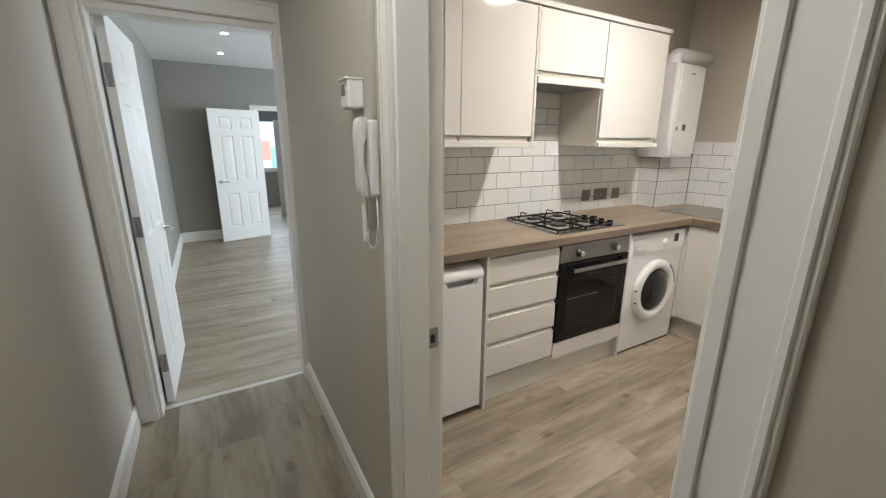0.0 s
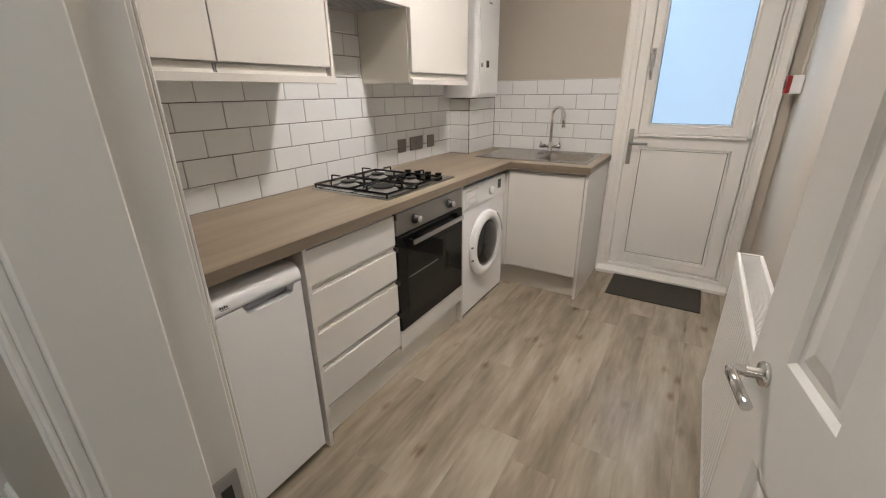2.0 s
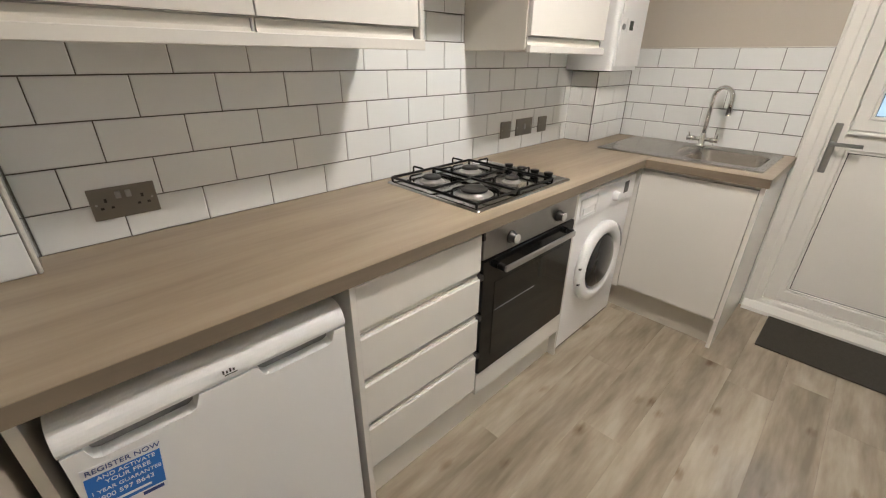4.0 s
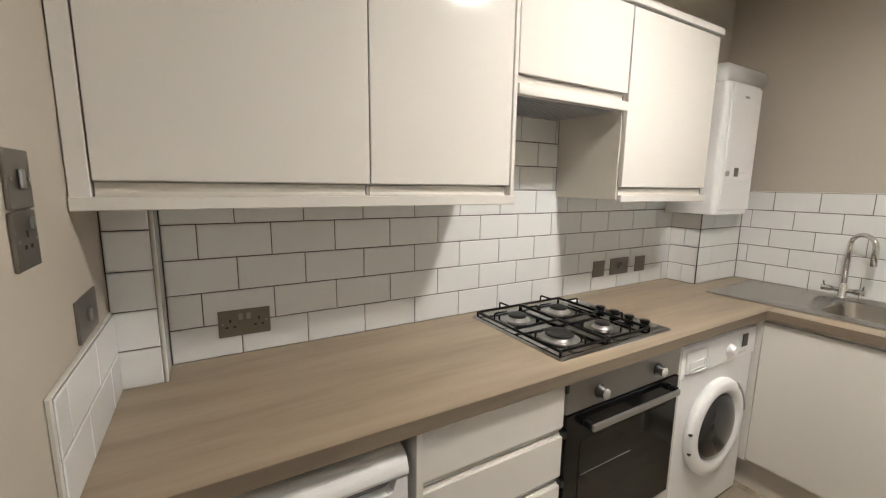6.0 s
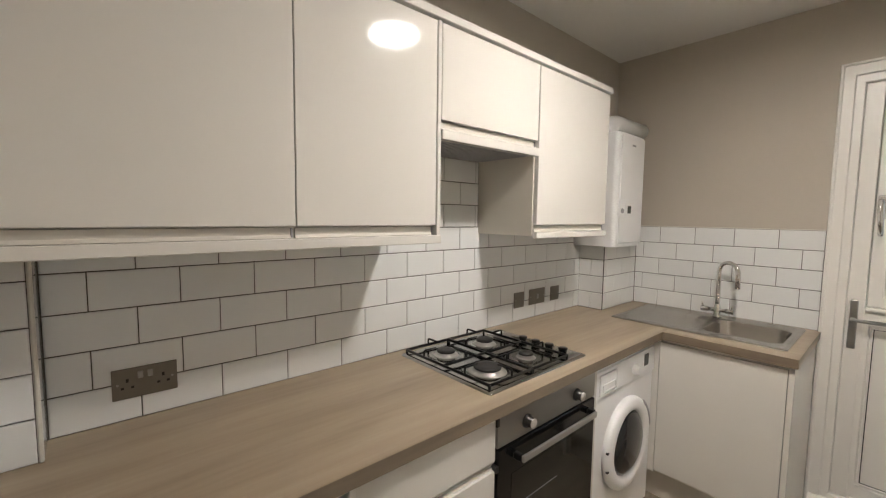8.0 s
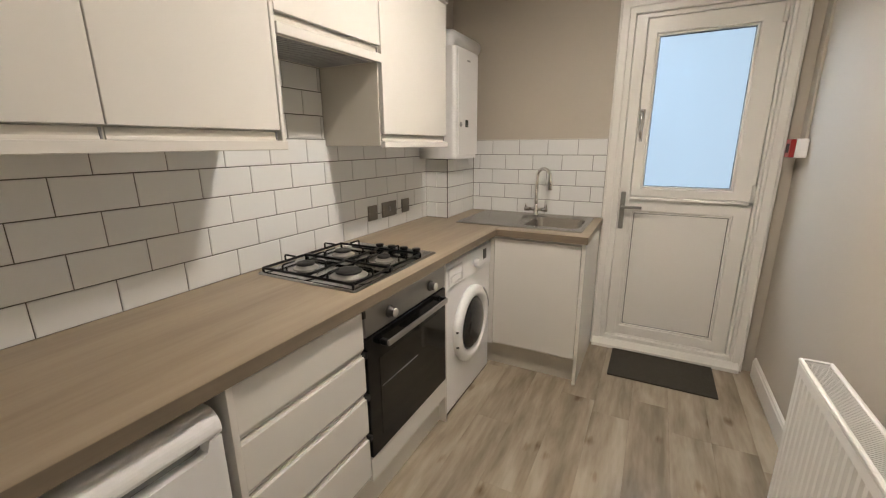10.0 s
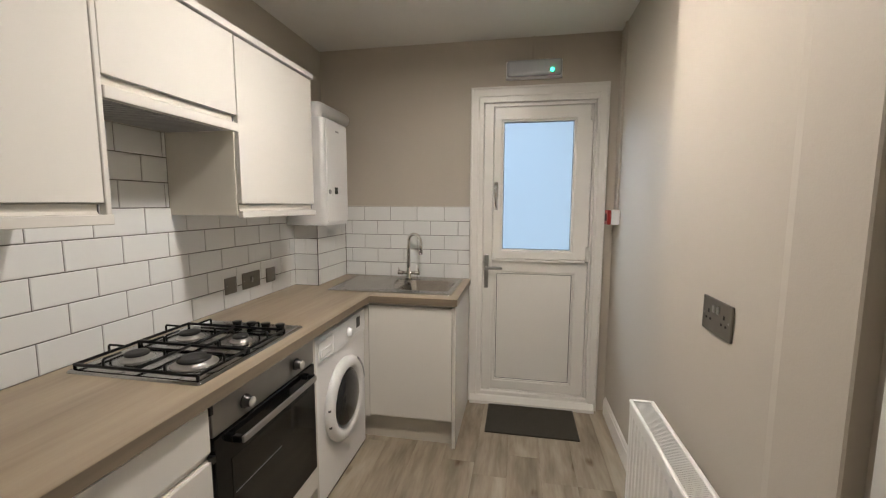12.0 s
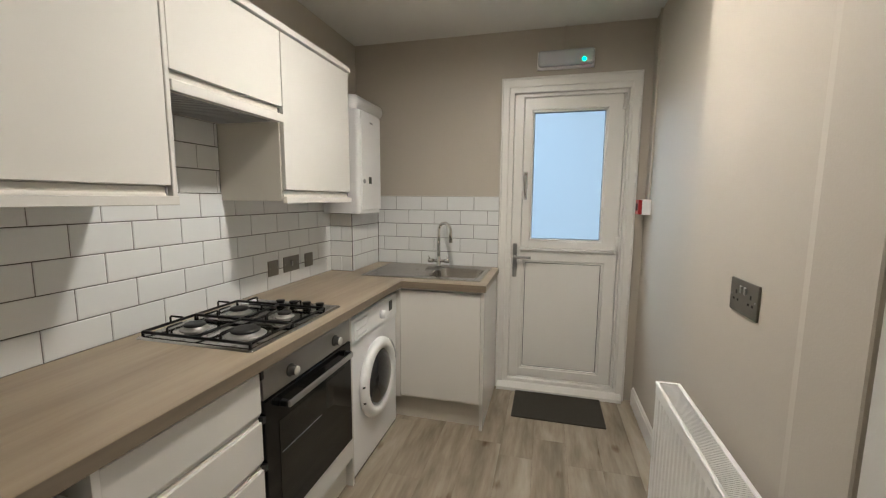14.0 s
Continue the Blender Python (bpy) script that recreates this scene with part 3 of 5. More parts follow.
csg = part("casing", ring_frame(0.150, 1.045, -0.08, 2.215, 0.206, 0.988, -0.02, 2.152, 3.579, XE), M_UPVC, d1, "white plastic door casing")
part("casing_edge", ring_frame(0.150, 1.045, -0.08, 2.215, 0.164, 1.031, -0.066, 2.201, 3.571, 3.582, 0.003), M_UPVC, csg)
part("door_frame", ring_frame(0.196, 0.998, -0.01, 2.165, 0.220, 0.955, 0.072, 2.116, 3.588, 3.72), M_UPVC, d1)
part("door_frame", ring_frame(0.220, 0.955, 0.072, 2.116, 0.236, 0.890, 0.080, 2.092, 3.614, 3.70), M_UPVC, d1)
part("door_frame", ring_frame(0.236, 0.890, 0.080, 2.092, 0.290, 0.868, 0.100, 2.055, 3.692, 3.70), M_UPVC, d1)
part("sill", prism([(3.53, 0.0), (3.53, 0.022), (3.57, 0.045), (3.60, 0.05), (3.60, 0.0)], "y", 0.17, 1.03), M_UPVC, d1, "white plastic threshold")


def sash(y0, y1, z0, z1, iy0, iy1, iz0, iz1, x0, x1, name):
    ob = part(name, ring_frame(y0, y1, z0, z1, iy0, iy1, iz0, iz1, x0, x1, 0.005), M_UPVC, d1)
    part("glazing_bead", ring_frame(iy0 - 0.001, iy1 + 0.001, iz0 - 0.001, iz1 + 0.001, iy0 + 0.013, iy1 - 0.013, iz0 + 0.013, iz1 - 0.013, x0 + 0.008, x0 + 0.024, 0.004), M_UPVC, ob)


sash(0.240, 0.887, 1.050, 2.088, 0.345, 0.832, 1.105, 2.002, 3.610, 3.69, "upper_sash")
sash(0.240, 0.928, 0.082, 1.032, 0.326, 0.868, 0.150, 0.955, 3.616, 3.69, "lower_sash")
part("weather_bar", bm_box(3.594, 0.262, 1.030, 3.626, 0.890, 1.050, 0.005), M_UPVC, d1)
part("lower_panel", bm_box(3.632, 0.328, 0.154, 3.66, 0.866, 0.952), M_UPVC, d1)
part("gasket", ring_frame(0.337, 0.857, 0.160, 0.945, 0.3425, 0.8515, 0.1655, 0.9395, 3.6295, 3.6318, 0.001), M_SEAL, d1, "black rubber gasket")
part("gasket", ring_frame(0.355, 0.822, 1.115, 1.992, 0.361, 0.816, 1.121, 1.984, 3.630, 3.636, 0.001), M_SEAL, d1, "black rubber gasket")
part("glass", bm_box(3.640, 0.340, 1.100, 3.646, 0.836, 2.010), frost, d1, "frosted glass pane with bluish daylight").visible_shadow = False
hp = bm_box(3.603, 0.912, 0.835, 3.616, 0.942, 1.080, 0.006, 2)
hp = bm_tube([(3.606, 0.927, 0.985), (3.566, 0.927, 0.985), (3.560, 0.918, 0.985), (3.560, 0.905, 0.985), (3.560, 0.812, 0.985)], 0.009, 12, hp)
part("lever_handle", hp, M_STEEL, d1, "steel lever handle on a long backplate")
wh = bm_box(3.600, 0.852, 1.470, 3.611, 0.880, 1.585, 0.006, 2)
wh = bm_tube([(3.602, 0.870, 1.555), (3.570, 0.870, 1.550), (3.562, 0.870, 1.535), (3.558, 0.866, 1.470), (3.570, 0.862, 1.395)], [0.013, 0.013, 0.013, 0.012, 0.009], 12, wh)
part("window_handle", wh, M_CHROME, d1, "steel espagnolette handle")
for z in (1.985, 1.045):
    part("hinge", bm_tube([(3.603, 0.247, z), (3.603, 0.247, z + 0.10)], 0.011, 12), M_UPVC, d1, "white plastic capped hinge")
part("outer_step", bm_box(3.72, 0.205, 0.0, 3.845, 1.0, 0.03), M_UPVC, d1)

# ---- worktop ----
wt = bmesh.new()
bm_box(0.600, 1.552, 0.860, 2.932, YT, 0.900, bm=wt)
bm_box(2.932, 1.552, 0.860, XT, YT, 0.900, bm=wt)
wt_main = solo("worktop", wt, M_WORKTOP, "oak-effect laminate worktop along the tiled wall", "worktop")
part("edge_band", bm_box(0.601, 1.5508, 0.8615, 2.934, 1.5522, 0.8985), M_EDGE, wt_main, "laminate edge band, its shade put into a darker oak")
wr = bmesh.new()
bm_box(2.935, 1.036, 0.8602, 3.112, 1.5515, 0.900, bm=wr)
bm_box(3.468, 1.036, 0.8602, XT, 1.5515, 0.900, bm=wr)
bm_box(3.112, 1.036, 0.8602, 3.468, 1.108, 0.900, bm=wr)
bm_box(3.112, 1.460, 0.8602, 3.468, 1.5515, 0.900, bm=wr)
wt_ret = solo("worktop_return", wr, M_WORKTOPY, "oak-effect laminate worktop return holding the sink", "worktop")

part("edge_band", bm_box(2.9338, 1.0365, 0.8615, 2.9352, 1.550, 0.8985), M_EDGEY, wt_ret, "laminate edge band, its shade put into a darker oak")
part("edge_band", bm_box(2.9365, 1.0348, 0.8615, 3.585, 1.0362, 0.8985), M_EDGE, wt_ret, "laminate edge band, its shade put into a darker oak")


# ---- base units ----
def front(x0, x1, z0, z1, lip=0.026):
    """Handleless front: flat, with its lower edge rolled back as a grip."""
    return prism([(1.5765, z1), (1.575, z1 - 0.0015), (1.575, z0 + lip), (1.578, z0 + lip - 0.006), (1.588, z0 + 0.006), (1.590, z0), (1.594, z0), (1.594, z1)], "x", x0, x1)


leg_panel = solo("end_panel", bm_box(0.618, 1.585, 0, 0.636, 2.12, 0.8595, 0.001), M_CARC, "white board panel holding the worktop beside the fridge", "panel")
solo("end_panel", bm_box(1.212, 1.562, 0, 1.230, 2.14, 0.8595, 0.001), M_CAB, "off-white gloss panel between fridge and drawers", "panel")
solo("end_panel", bm_box(2.3205, 1.577, 0, 2.3365, 2.14, 0.8595, 0.001), M_CAB, "off-white gloss panel between oven and washing machine", "panel")

dr = thing("drawer_unit", (1.475, 1.86, 0), "off-white gloss handleless four-drawer unit under the worktop", "drawers")
part("carcass", bm_box(1.2305, 1.596, 0.150, 1.718, 2.12, 0.859), M_CARC, dr)
for z0, z1 in ((0.160, 0.345), (0.353, 0.513), (0.521, 0.678), (0.686, 0.842)):
    part("drawer_front", front(1.236, 1.712, z0, z1), M_CAB, dr)
    part("rail", bm_box(1.238, 1.5845, z1 + 0.0003, 1.710, 1.5955, z1 + 0.0077), M_CARC, dr)
    part("end_cap", bm_box(1.7122, 1.5685, z1 - 0.006 if z1 < 0.8 else z1 - 0.022, 1.7240, 1.594, z1 + 0.015 if z1 < 0.8 else z1 + 0.004), M_BLACK, dr, "small black plastic rail end")
part("top_rail", bm_box(1.2305, 1.588, 0.844, 1.718, 1.594, 0.8592), M_LIP, dr)
pl = solo("plinth", bm_box(1.2305, 1.612, 0.004, 2.3200, 1.628, 0.149, 0.001), M_CARC, "off-white plinth board under the drawers and oven", "plinth")

ov = thing("oven", (2.02, 1.86, 0.26), "built-in black glass oven with a steel control panel", "oven")
part("body", bm_box(1.7225, 1.598, 0.252, 2.3155, 2.10, 0.856), M_DARK, ov)
part("control_panel", bm_box(1.7225, 1.574, 0.744, 2.3155, 1.597, 0.846, 0.002), M_STEEL, ov, "brushed steel control panel")
dr_o = part("door", bm_box(1.7245, 1.571, 0.256, 2.3135, 1.5975, 0.738, 0.002), M_OVENGLASS, ov, "black glass oven door")
part("window", bm_box(1.790, 1.5695, 0.318, 2.250, 1.5712, 0.640), M_OVENWIN, dr_o, "smoked inner window")
part("rack", bm_tube([(1.80, 1.5690, 0.520), (2.05, 1.5690, 0.520)], 0.0012, 6), M_GREYP, dr_o, "dim oven rack seen through the glass")
hb = bm_box(1.800, 1.531, 0.688, 2.262, 1.541, 0.710, 0.003, 2)
for bx in (1.794, 2.250):
    part("bracket", bm_box(bx, 1.5415, 0.690, bx + 0.020, 1.5705, 0.712, 0.003), M_WIRE, dr_o, "black plastic handle bracket")
part("handle", hb, M_HANDLE, dr_o, "brushed steel bar handle")
for kx in (1.868, 2.176):
    part("knob", bm_lathe([(0.024, 0), (0.023, -0.006), (0.0175, -0.008), (0.0165, -0.026), (0.0145, -0.028)], (kx, 1.574, 0.790), "y", 28), M_KNOBDARK, ov, "silver control knob, its sides darkened for shadow")
    part("knob_cap", bm_lathe([(0.0168, -0.027), (0.0162, -0.0295), (0.004, -0.0300)], (kx, 1.574, 0.790), "y", 28), M_CAPFACE, ov, "bright silver knob face")
solo("oven_filler", bm_box(1.720, 1.576, 0.152, 2.3185, 1.594, 0.250, 0.001), M_CAB, "off-white gloss filler strip under the oven", "panel")

# fridge
fg = thing("fridge", (0.925, 1.84, 0), "white undercounter fridge with a curved top and recessed grips", "fridge")
part("cabinet", bm_box(0.662, 1.605, 0.020, 1.186, 2.10, 0.801, 0.004), M_APPL, fg)
prof = [(1.566, 0.760), (1.561, 0.763)]
prof += [(1.602 - 0.044 * math.cos(radians(a)), 0.772 + 0.045 * math.sin(radians(a))) for a in range(0, 91, 9)]
prof += [(1.68, 0.814), (2.10, 0.812), (2.10, 0.802), (1.606, 0.802), (1.606, 0.760)]
part("top_cover", prism(prof, "x", 0.658, 1.190), M_APPL2, fg, "white plastic curved top")
fd = prism([(0.660, 0.045), (1.188, 0.045), (1.188, 0.7585), (1.160, 0.7585), (1.152, 0.733), (1.140, 0.727), (1.000, 0.727), (0.988, 0.733), (0.978, 0.7585),
            (0.866, 0.7585), (0.856, 0.733), (0.846, 0.727), (0.708, 0.727), (0.697, 0.733), (0.690, 0.7585), (0.660, 0.7585)], "y", 1.560, 1.603, 0.003)
fdo = part("door", fd, M_APPL, fg, "white steel door")
# grey backs paint the shade under the top cover's overhang
for a, b in ((0.690, 0.866), (0.978, 1.156)):
    part("grip_recess", bm_box(a + 0.001, 1.590, 0.7275, b - 0.001, 1.5955, 0.7583), M_RECESS, fdo, "recessed door grip, its shade painted grey")
lg = bmesh.new()
for k in range(4):
    bm_box(0.913 + k * 0.0065, 1.5570, 0.781, 0.9160 + k * 0.0065, 1.5590, 0.786 + (0.003 if k in (0, 2) else 0), bm=lg)
bm_box(0.915, 1.5568, 0.7762, 0.940, 1.5590, 0.7772, bm=lg)
part("badge", lg, M_BLACK, fg, "small dark maker's badge")
for sx in (0.70, 1.15):
    part("foot", bm_lathe([(0.02, 0), (0.02, 0.022)], (sx, 1.64, 0), "z", 16), M_DARK, fg)
stk = thing("sticker", (0.722, 1.5595, 0.655), "blue and white paper guarantee sticker on the fridge door", "sticker")
part("paper", bm_box(0.666, 1.5588, 0.597, 0.779, 1.5598, 0.714), M_STICKER, stk)
part("blue_field", bm_box(0.668, 1.5584, 0.612, 0.777, 1.5590, 0.693), M_BLUE, stk, "blue printed field")
for words, size, x, z, mt in (("REGISTER NOW", 0.0150, 0.671, 0.6965, M_INK), ("AND ACTIVATE", 0.0120, 0.684, 0.679, M_WTEXT), ("YOUR FREE", 0.0130, 0.694, 0.665, M_WTEXT),
                              ("1 YEAR GUARANTEE", 0.0112, 0.672, 0.650, M_WTEXT), ("0800 597 8643", 0.0142, 0.676, 0.632, M_WTEXT)):
    text_part("print", words, size, pose(x, 1.5582, z, 90, 0, 0), mt, stk)
part("small_print", bm_box(0.685, 1.5580, 0.620, 0.755, 1.5586, 0.625), M_WTEXT, stk)
part("maker_mark", bm_box(0.740, 1.5584, 0.600, 0.773, 1.5589, 0.608), M_INK, stk)
stk.rotation_euler = (0, radians(6.4), 0)

# washing machine
wm = thing("washing_machine", (2.64, 1.86, 0), "white front-loading washing machine with a grey glass door", "washing machine")
WMX, WMZ, WMY = 2.642, 0.425, 1.590
part("cabinet", bm_box(2.343, WMY, 0.012, 2.938, 2.12, 0.828, 0.006, 2), M_APPL, wm)
part("control_panel", bm_box(2.345, WMY - 0.007, 0.700, 2.936, WMY, 0.824, 0.003, 2), M_APPL2, wm, "white control panel")
part("detergent_drawer", bm_box(2.372, WMY - 0.012, 0.716, 2.520, WMY - 0.006, 0.806, 0.006, 2), M_APPL2, wm, "white detergent drawer")
part("drawer_grip", bm_box(2.392, WMY - 0.0135, 0.732, 2.502, WMY - 0.0115, 0.764, 0.004), M_APPL, wm, "recessed drawer grip")
part("dial", bm_lathe([(0.025, 0), (0.024, -0.012), (0.020, -0.026), (0.018, -0.028)], (2.705, WMY - 0.007, 0.756), "y", 32), M_APPL2, wm, "white programme dial")
part("display", bm_box(2.812, WMY - 0.009, 0.745, 2.858, WMY - 0.0065, 0.802), M_BLACK, wm, "small dark display")
for k in range(4):
    part("button", bm_lathe([(0.006, 0), (0.005, -0.003)], (2.765 + 0.028 * k, WMY - 0.007, 0.722), "y", 12), M_APPL2, wm)
ringp = [(0.212, 0.0), (0.215, -0.012), (0.212, -0.024), (0.198, -0.035), (0.172, -0.038), (0.156, -0.030), (0.150, -0.016)]
dd = bm_lathe(ringp + [(0.150, 0.0)], (WMX, WMY, WMZ), "y", 56)
wdoor = part("door", dd, M_APPL2, wm, "white round door ring")
part("glass", bm_lathe([(0.152, -0.017), (0.136, -0.031), (0.10, -0.046), (0.05, -0.054), (0.01, -0.056)], (WMX, WMY, WMZ), "y", 48), M_DRUM, wdoor, "smoked bulging door glass")
gr = bmesh.new()
pts = [(WMX + 0.204 * math.cos(a), WMY - 0.026, WMZ + 0.204 * math.sin(a)) for a in [radians(8 + 5.5 * k) for k in range(9)]]
bm_tube(pts, 0.012, 10, gr)
part("door_grip", gr, M_GREYP, wdoor, "grey door grip")
for a in (172, 196):
    c, s = math.cos(radians(a)), math.sin(radians(a))
    part("hinge_mark", bm_box(WMX + 0.209 * c - 0.007, WMY - 0.030, WMZ + 0.209 * s - 0.004, WMX + 0.209 * c + 0.007, WMY - 0.020, WMZ + 0.209 * s + 0.004), M_BLACK, wdoor)
part("base_trim", bm_box(2.350, WMY + 0.006, 0.0, 2.932, WMY + 0.03, 0.014), M_DARK, wm, "dark shadow gap at the foot")

# sink unit
su = thing("sink_unit", (3.27, 1.32, 0), "off-white gloss base unit under the sink", "cupboard")
cb = bmesh.new()
bm_box(2.975, 1.067, 0.150, 3.585, 1.085, 0.858, bm=cb)
bm_box(2.975, 1.570, 0.150, 3.585, 1.600, 0.858, bm=cb)
bm_box(2.975, 1.085, 0.150, 3.585, 1.570, 0.168, bm=cb)
part("carcass", cb, M_CARC, su)
part("door", bm_box(2.955, 1.068, 0.166, 2.974, 1.566, 0.842, 0.0015), M_CAB, su, "off-white gloss door")
part("corner_post", bm_box(2.956, 1.569, 0.150, 2.974, 1.600, 0.8585, 0.001), M_CAB, su)
part("top_rail", bm_box(2.962, 1.068, 0.844, 2.973, 1.566, 0.8592), M_LIP, su)
solo("end_panel", bm_box(2.953, 1.046, 0, 3.592, 1.064, 0.8595, 0.001), M_CAB, "off-white gloss end panel beside the outer door", "panel")
solo("plinth", bm_box(3.002, 1.066, 0, 3.018, 1.620, 0.149, 0.001), M_PLINTH, "cream plinth board under the sink unit", "plinth")


def rrect(x0, y0, x1, y1, r, z, n=8):
    out = []
    for cx, cy, a0 in ((x1 - r, y1 - r, 0), (x0 + r, y1 - r, 90), (x0 + r, y0 + r, 180), (x1 - r, y0 + r, 270)):
        for k in range(n):
            a = radians(a0 + 90 * k / (n - 1))
            out.append((cx + r * math.cos(a), cy + r * math.sin(a), z))
    return out


def loft(rings, cap_first=False, cap_last=True, bm=None, smooth=True):
    out = bm or bmesh.new()
    vs = [[out.verts.new(p) for p in r] for r in rings]
    n = len(vs[0])
    for a, b in zip(vs, vs[1:]):
        for k in range(n):
            f = out.faces.new((a[k], a[(k + 1) % n], b[(k + 1) % n], b[k]))
            f.smooth = smooth
    if cap_first:
        out.faces.new(list(reversed(vs[0])))
    if cap_last:
        out.faces.new(vs[-1])
    bmesh.ops.recalc_face_normals(out, faces=out.faces)
    return out


sk = thing("sink", (3.295, 1.48, 0.90), "stainless steel sink with a drainer set into the worktop", "sink")
part("deck", loft([rrect(3.030, 1.086, 3.562, 1.868, 0.018, 0.9002), rrect(3.0315, 1.0875, 3.5605, 1.8665, 0.018, 0.9035), rrect(3.052, 1.108, 3.540, 1.846, 0.02, 0.9048),
                   rrect(3.058, 1.114, 3.534, 1.840, 0.02, 0.9032), rrect(3.122, 1.118, 3.458, 1.450, 0.055, 0.9032), rrect(3.126, 1.122, 3.454, 1.446, 0.055, 0.9005)], cap_last=False), M_SINK, sk)
part("bowl", loft([rrect(3.126, 1.122, 3.454, 1.446, 0.055, 0.9005), rrect(3.132, 1.128, 3.448, 1.440, 0.055, 0.880), rrect(3.142, 1.138, 3.438, 1.430, 0.055, 0.775),
                   rrect(3.165, 1.160, 3.415, 1.408, 0.045, 0.757), rrect(3.25, 1.25, 3.33, 1.32, 0.02, 0.753)]), M_SINK, sk, "stainless steel bowl")
part("waste", bm_lathe([(0.035, 0), (0.033, 0.003), (0.012, 0.003)], (3.29, 1.285, 0.7535), "z", 24), M_CHROME, sk)
tp = thing("tap", (3.505, 1.470, 0.904), "chrome swan-neck mixer tap with two levers on the sink", "tap")
tx, ty = 3.505, 1.470
part("body", bm_lathe([(0.024, 0), (0.024, 0.006), (0.017, 0.012), (0.016, 0.060), (0.012, 0.072), (0.0105, 0.080)], (tx, ty, 0.904), "z", 28), M_CHROME, tp)
arc = [(tx, ty, 0.975), (tx, ty, 1.165)] + [(tx - 0.0 - 0.050 * (1 - math.cos(a)) * 0.55, ty - 0.050 * (1 - math.cos(a)), 1.170 + 0.052 * math.sin(a)) for a in [radians(d) for d in range(15, 181, 15)]]
arc += [(arc[-1][0] - 0.002, arc[-1][1] - 0.003, 1.085)]
part("spout", bm_tube(arc, [0.0115] * (len(arc) - 2) + [0.0125, 0.0130], 16), M_CHROME, tp, "chrome swan-neck spout")
part("cross_bar", bm_tube([(tx, ty - 0.045, 0.944), (tx, ty + 0.045, 0.944)], 0.011, 16), M_CHROME, tp)
for s in (-1, 1):
    lv = bm_tube([(tx, ty + s * 0.043, 0.944), (tx, ty + s * 0.080, 0.944)], 0.0145, 16)
    bm_tube([(tx, ty + s * 0.070, 0.955), (tx - 0.012, ty + s * 0.074, 0.980)], 0.004, 8, lv)
    part("lever", lv, M_CHROME, tp, "chrome tap lever")

# hob
hob = thing("gas_hob", (2.02, 1.85, 0.90), "steel four-burner gas hob with black pan supports", "hob")
part("plate", loft([rrect(1.727, 1.612, 2.313, 2.098, 0.012, 0.9003), rrect(1.730, 1.615, 2.310, 2.095, 0.012, 0.9060), rrect(1.745, 1.630, 2.295, 2.080, 0.02, 0.9095), rrect(1.80, 1.68, 2.24, 2.03, 0.02, 0.9085)]), M_HOB, hob, "brushed steel hob plate")
GX0, GX1, GXM, GY0, GY1, GZ = 1.745, 2.195, 1.970, 1.632, 2.078, 0.937
for a, b in ((GX0, GXM - 0.004), (GXM + 0.004, GX1)):
    g = bmesh.new()
    bm_tube([(a, GY0, GZ - 0.014), (b, GY0, GZ - 0.014), (b, GY1, GZ - 0.014), (a, GY1, GZ - 0.014)], 0.0058, 8, g, closed=True)
    xc = (a + b) / 2
    for yc in (1.745, 1.968):
        for dx, dy in ((1, 0), (-1, 0), (0, 1), (0, -1)):
            ex = (b if dx > 0 else a) if dx else xc
            if dx:
                p = [(ex, yc, GZ - 0.014), (ex, yc, GZ + 0.008), (ex - dx * 0.004, yc, GZ + 0.012), (xc + dx * 0.052, yc, GZ + 0.012)]
            else:
                ey = (GY1 if yc > 1.85 else 1.857) if dy > 0 else (1.857 if yc > 1.85 else GY0)
                p = [(xc, ey, GZ - 0.014), (xc, ey, GZ + 0.008), (xc, ey - dy * 0.004, GZ + 0.012), (xc, yc + dy * 0.052, GZ + 0.012)]
            bm_tube(p, 0.0038, 8, g)
    bm_tube([(a, 1.857, GZ - 0.014), (b, 1.857, GZ - 0.014)], 0.0058, 8, g)
    for px in (a, b):
        for py in (GY0, GY1):
            bm_tube([(px, py, 0.9085), (px, py, GZ - 0.012)], 0.005, 8, g)
    part("pan_support", g, M_WIRE, hob, "black enamelled wire pan support")
for bx, by, r in ((1.858, 1.745, 0.050), (1.858, 1.968, 0.036), (2.082, 1.968, 0.036), (2.082, 1.745, 0.028)):
    bn = part("burner", bm_lathe([(r * 1.42, 0.0), (r * 1.34, 0.003), (r * 1.12, 0.0035), (r * 0.98, 0.010), (r * 0.95, 0.0135)], (bx, by, 0.9085), "z", 36), M_BURNER, hob, "bright metal burner ring")
    part("burner_cap", bm_lathe([(r, 0.0), (r * 1.02, 0.005), (r * 0.95, 0.009), (r * 0.6, 0.010)], (bx, by, 0.9222), "z", 36), M_IRON, bn, "matt black burner cap")
    part("igniter", bm_tube([(bx + r * 1.15, by + r * 0.3, 0.909), (bx + r * 1.15, by + r * 0.3, 0.927)], 0.0025, 8), M_STICKER, bn)
for ky in (1.683, 1.750, 1.818, 1.886):
    part("knob", bm_lathe([(0.017, 0), (0.0155, 0.005), (0.0175, 0.013), (0.0195, 0.019), (0.0180, 0.0215), (0.003, 0.022)], (2.247, ky, 0.9085), "z", 24), M_WIRE, hob, "black hob knob")
part("label", bm_box(2.205, 2.030, 0.9097, 2.285, 2.068, 0.9102), M_STICKER, hob, "white paper label")


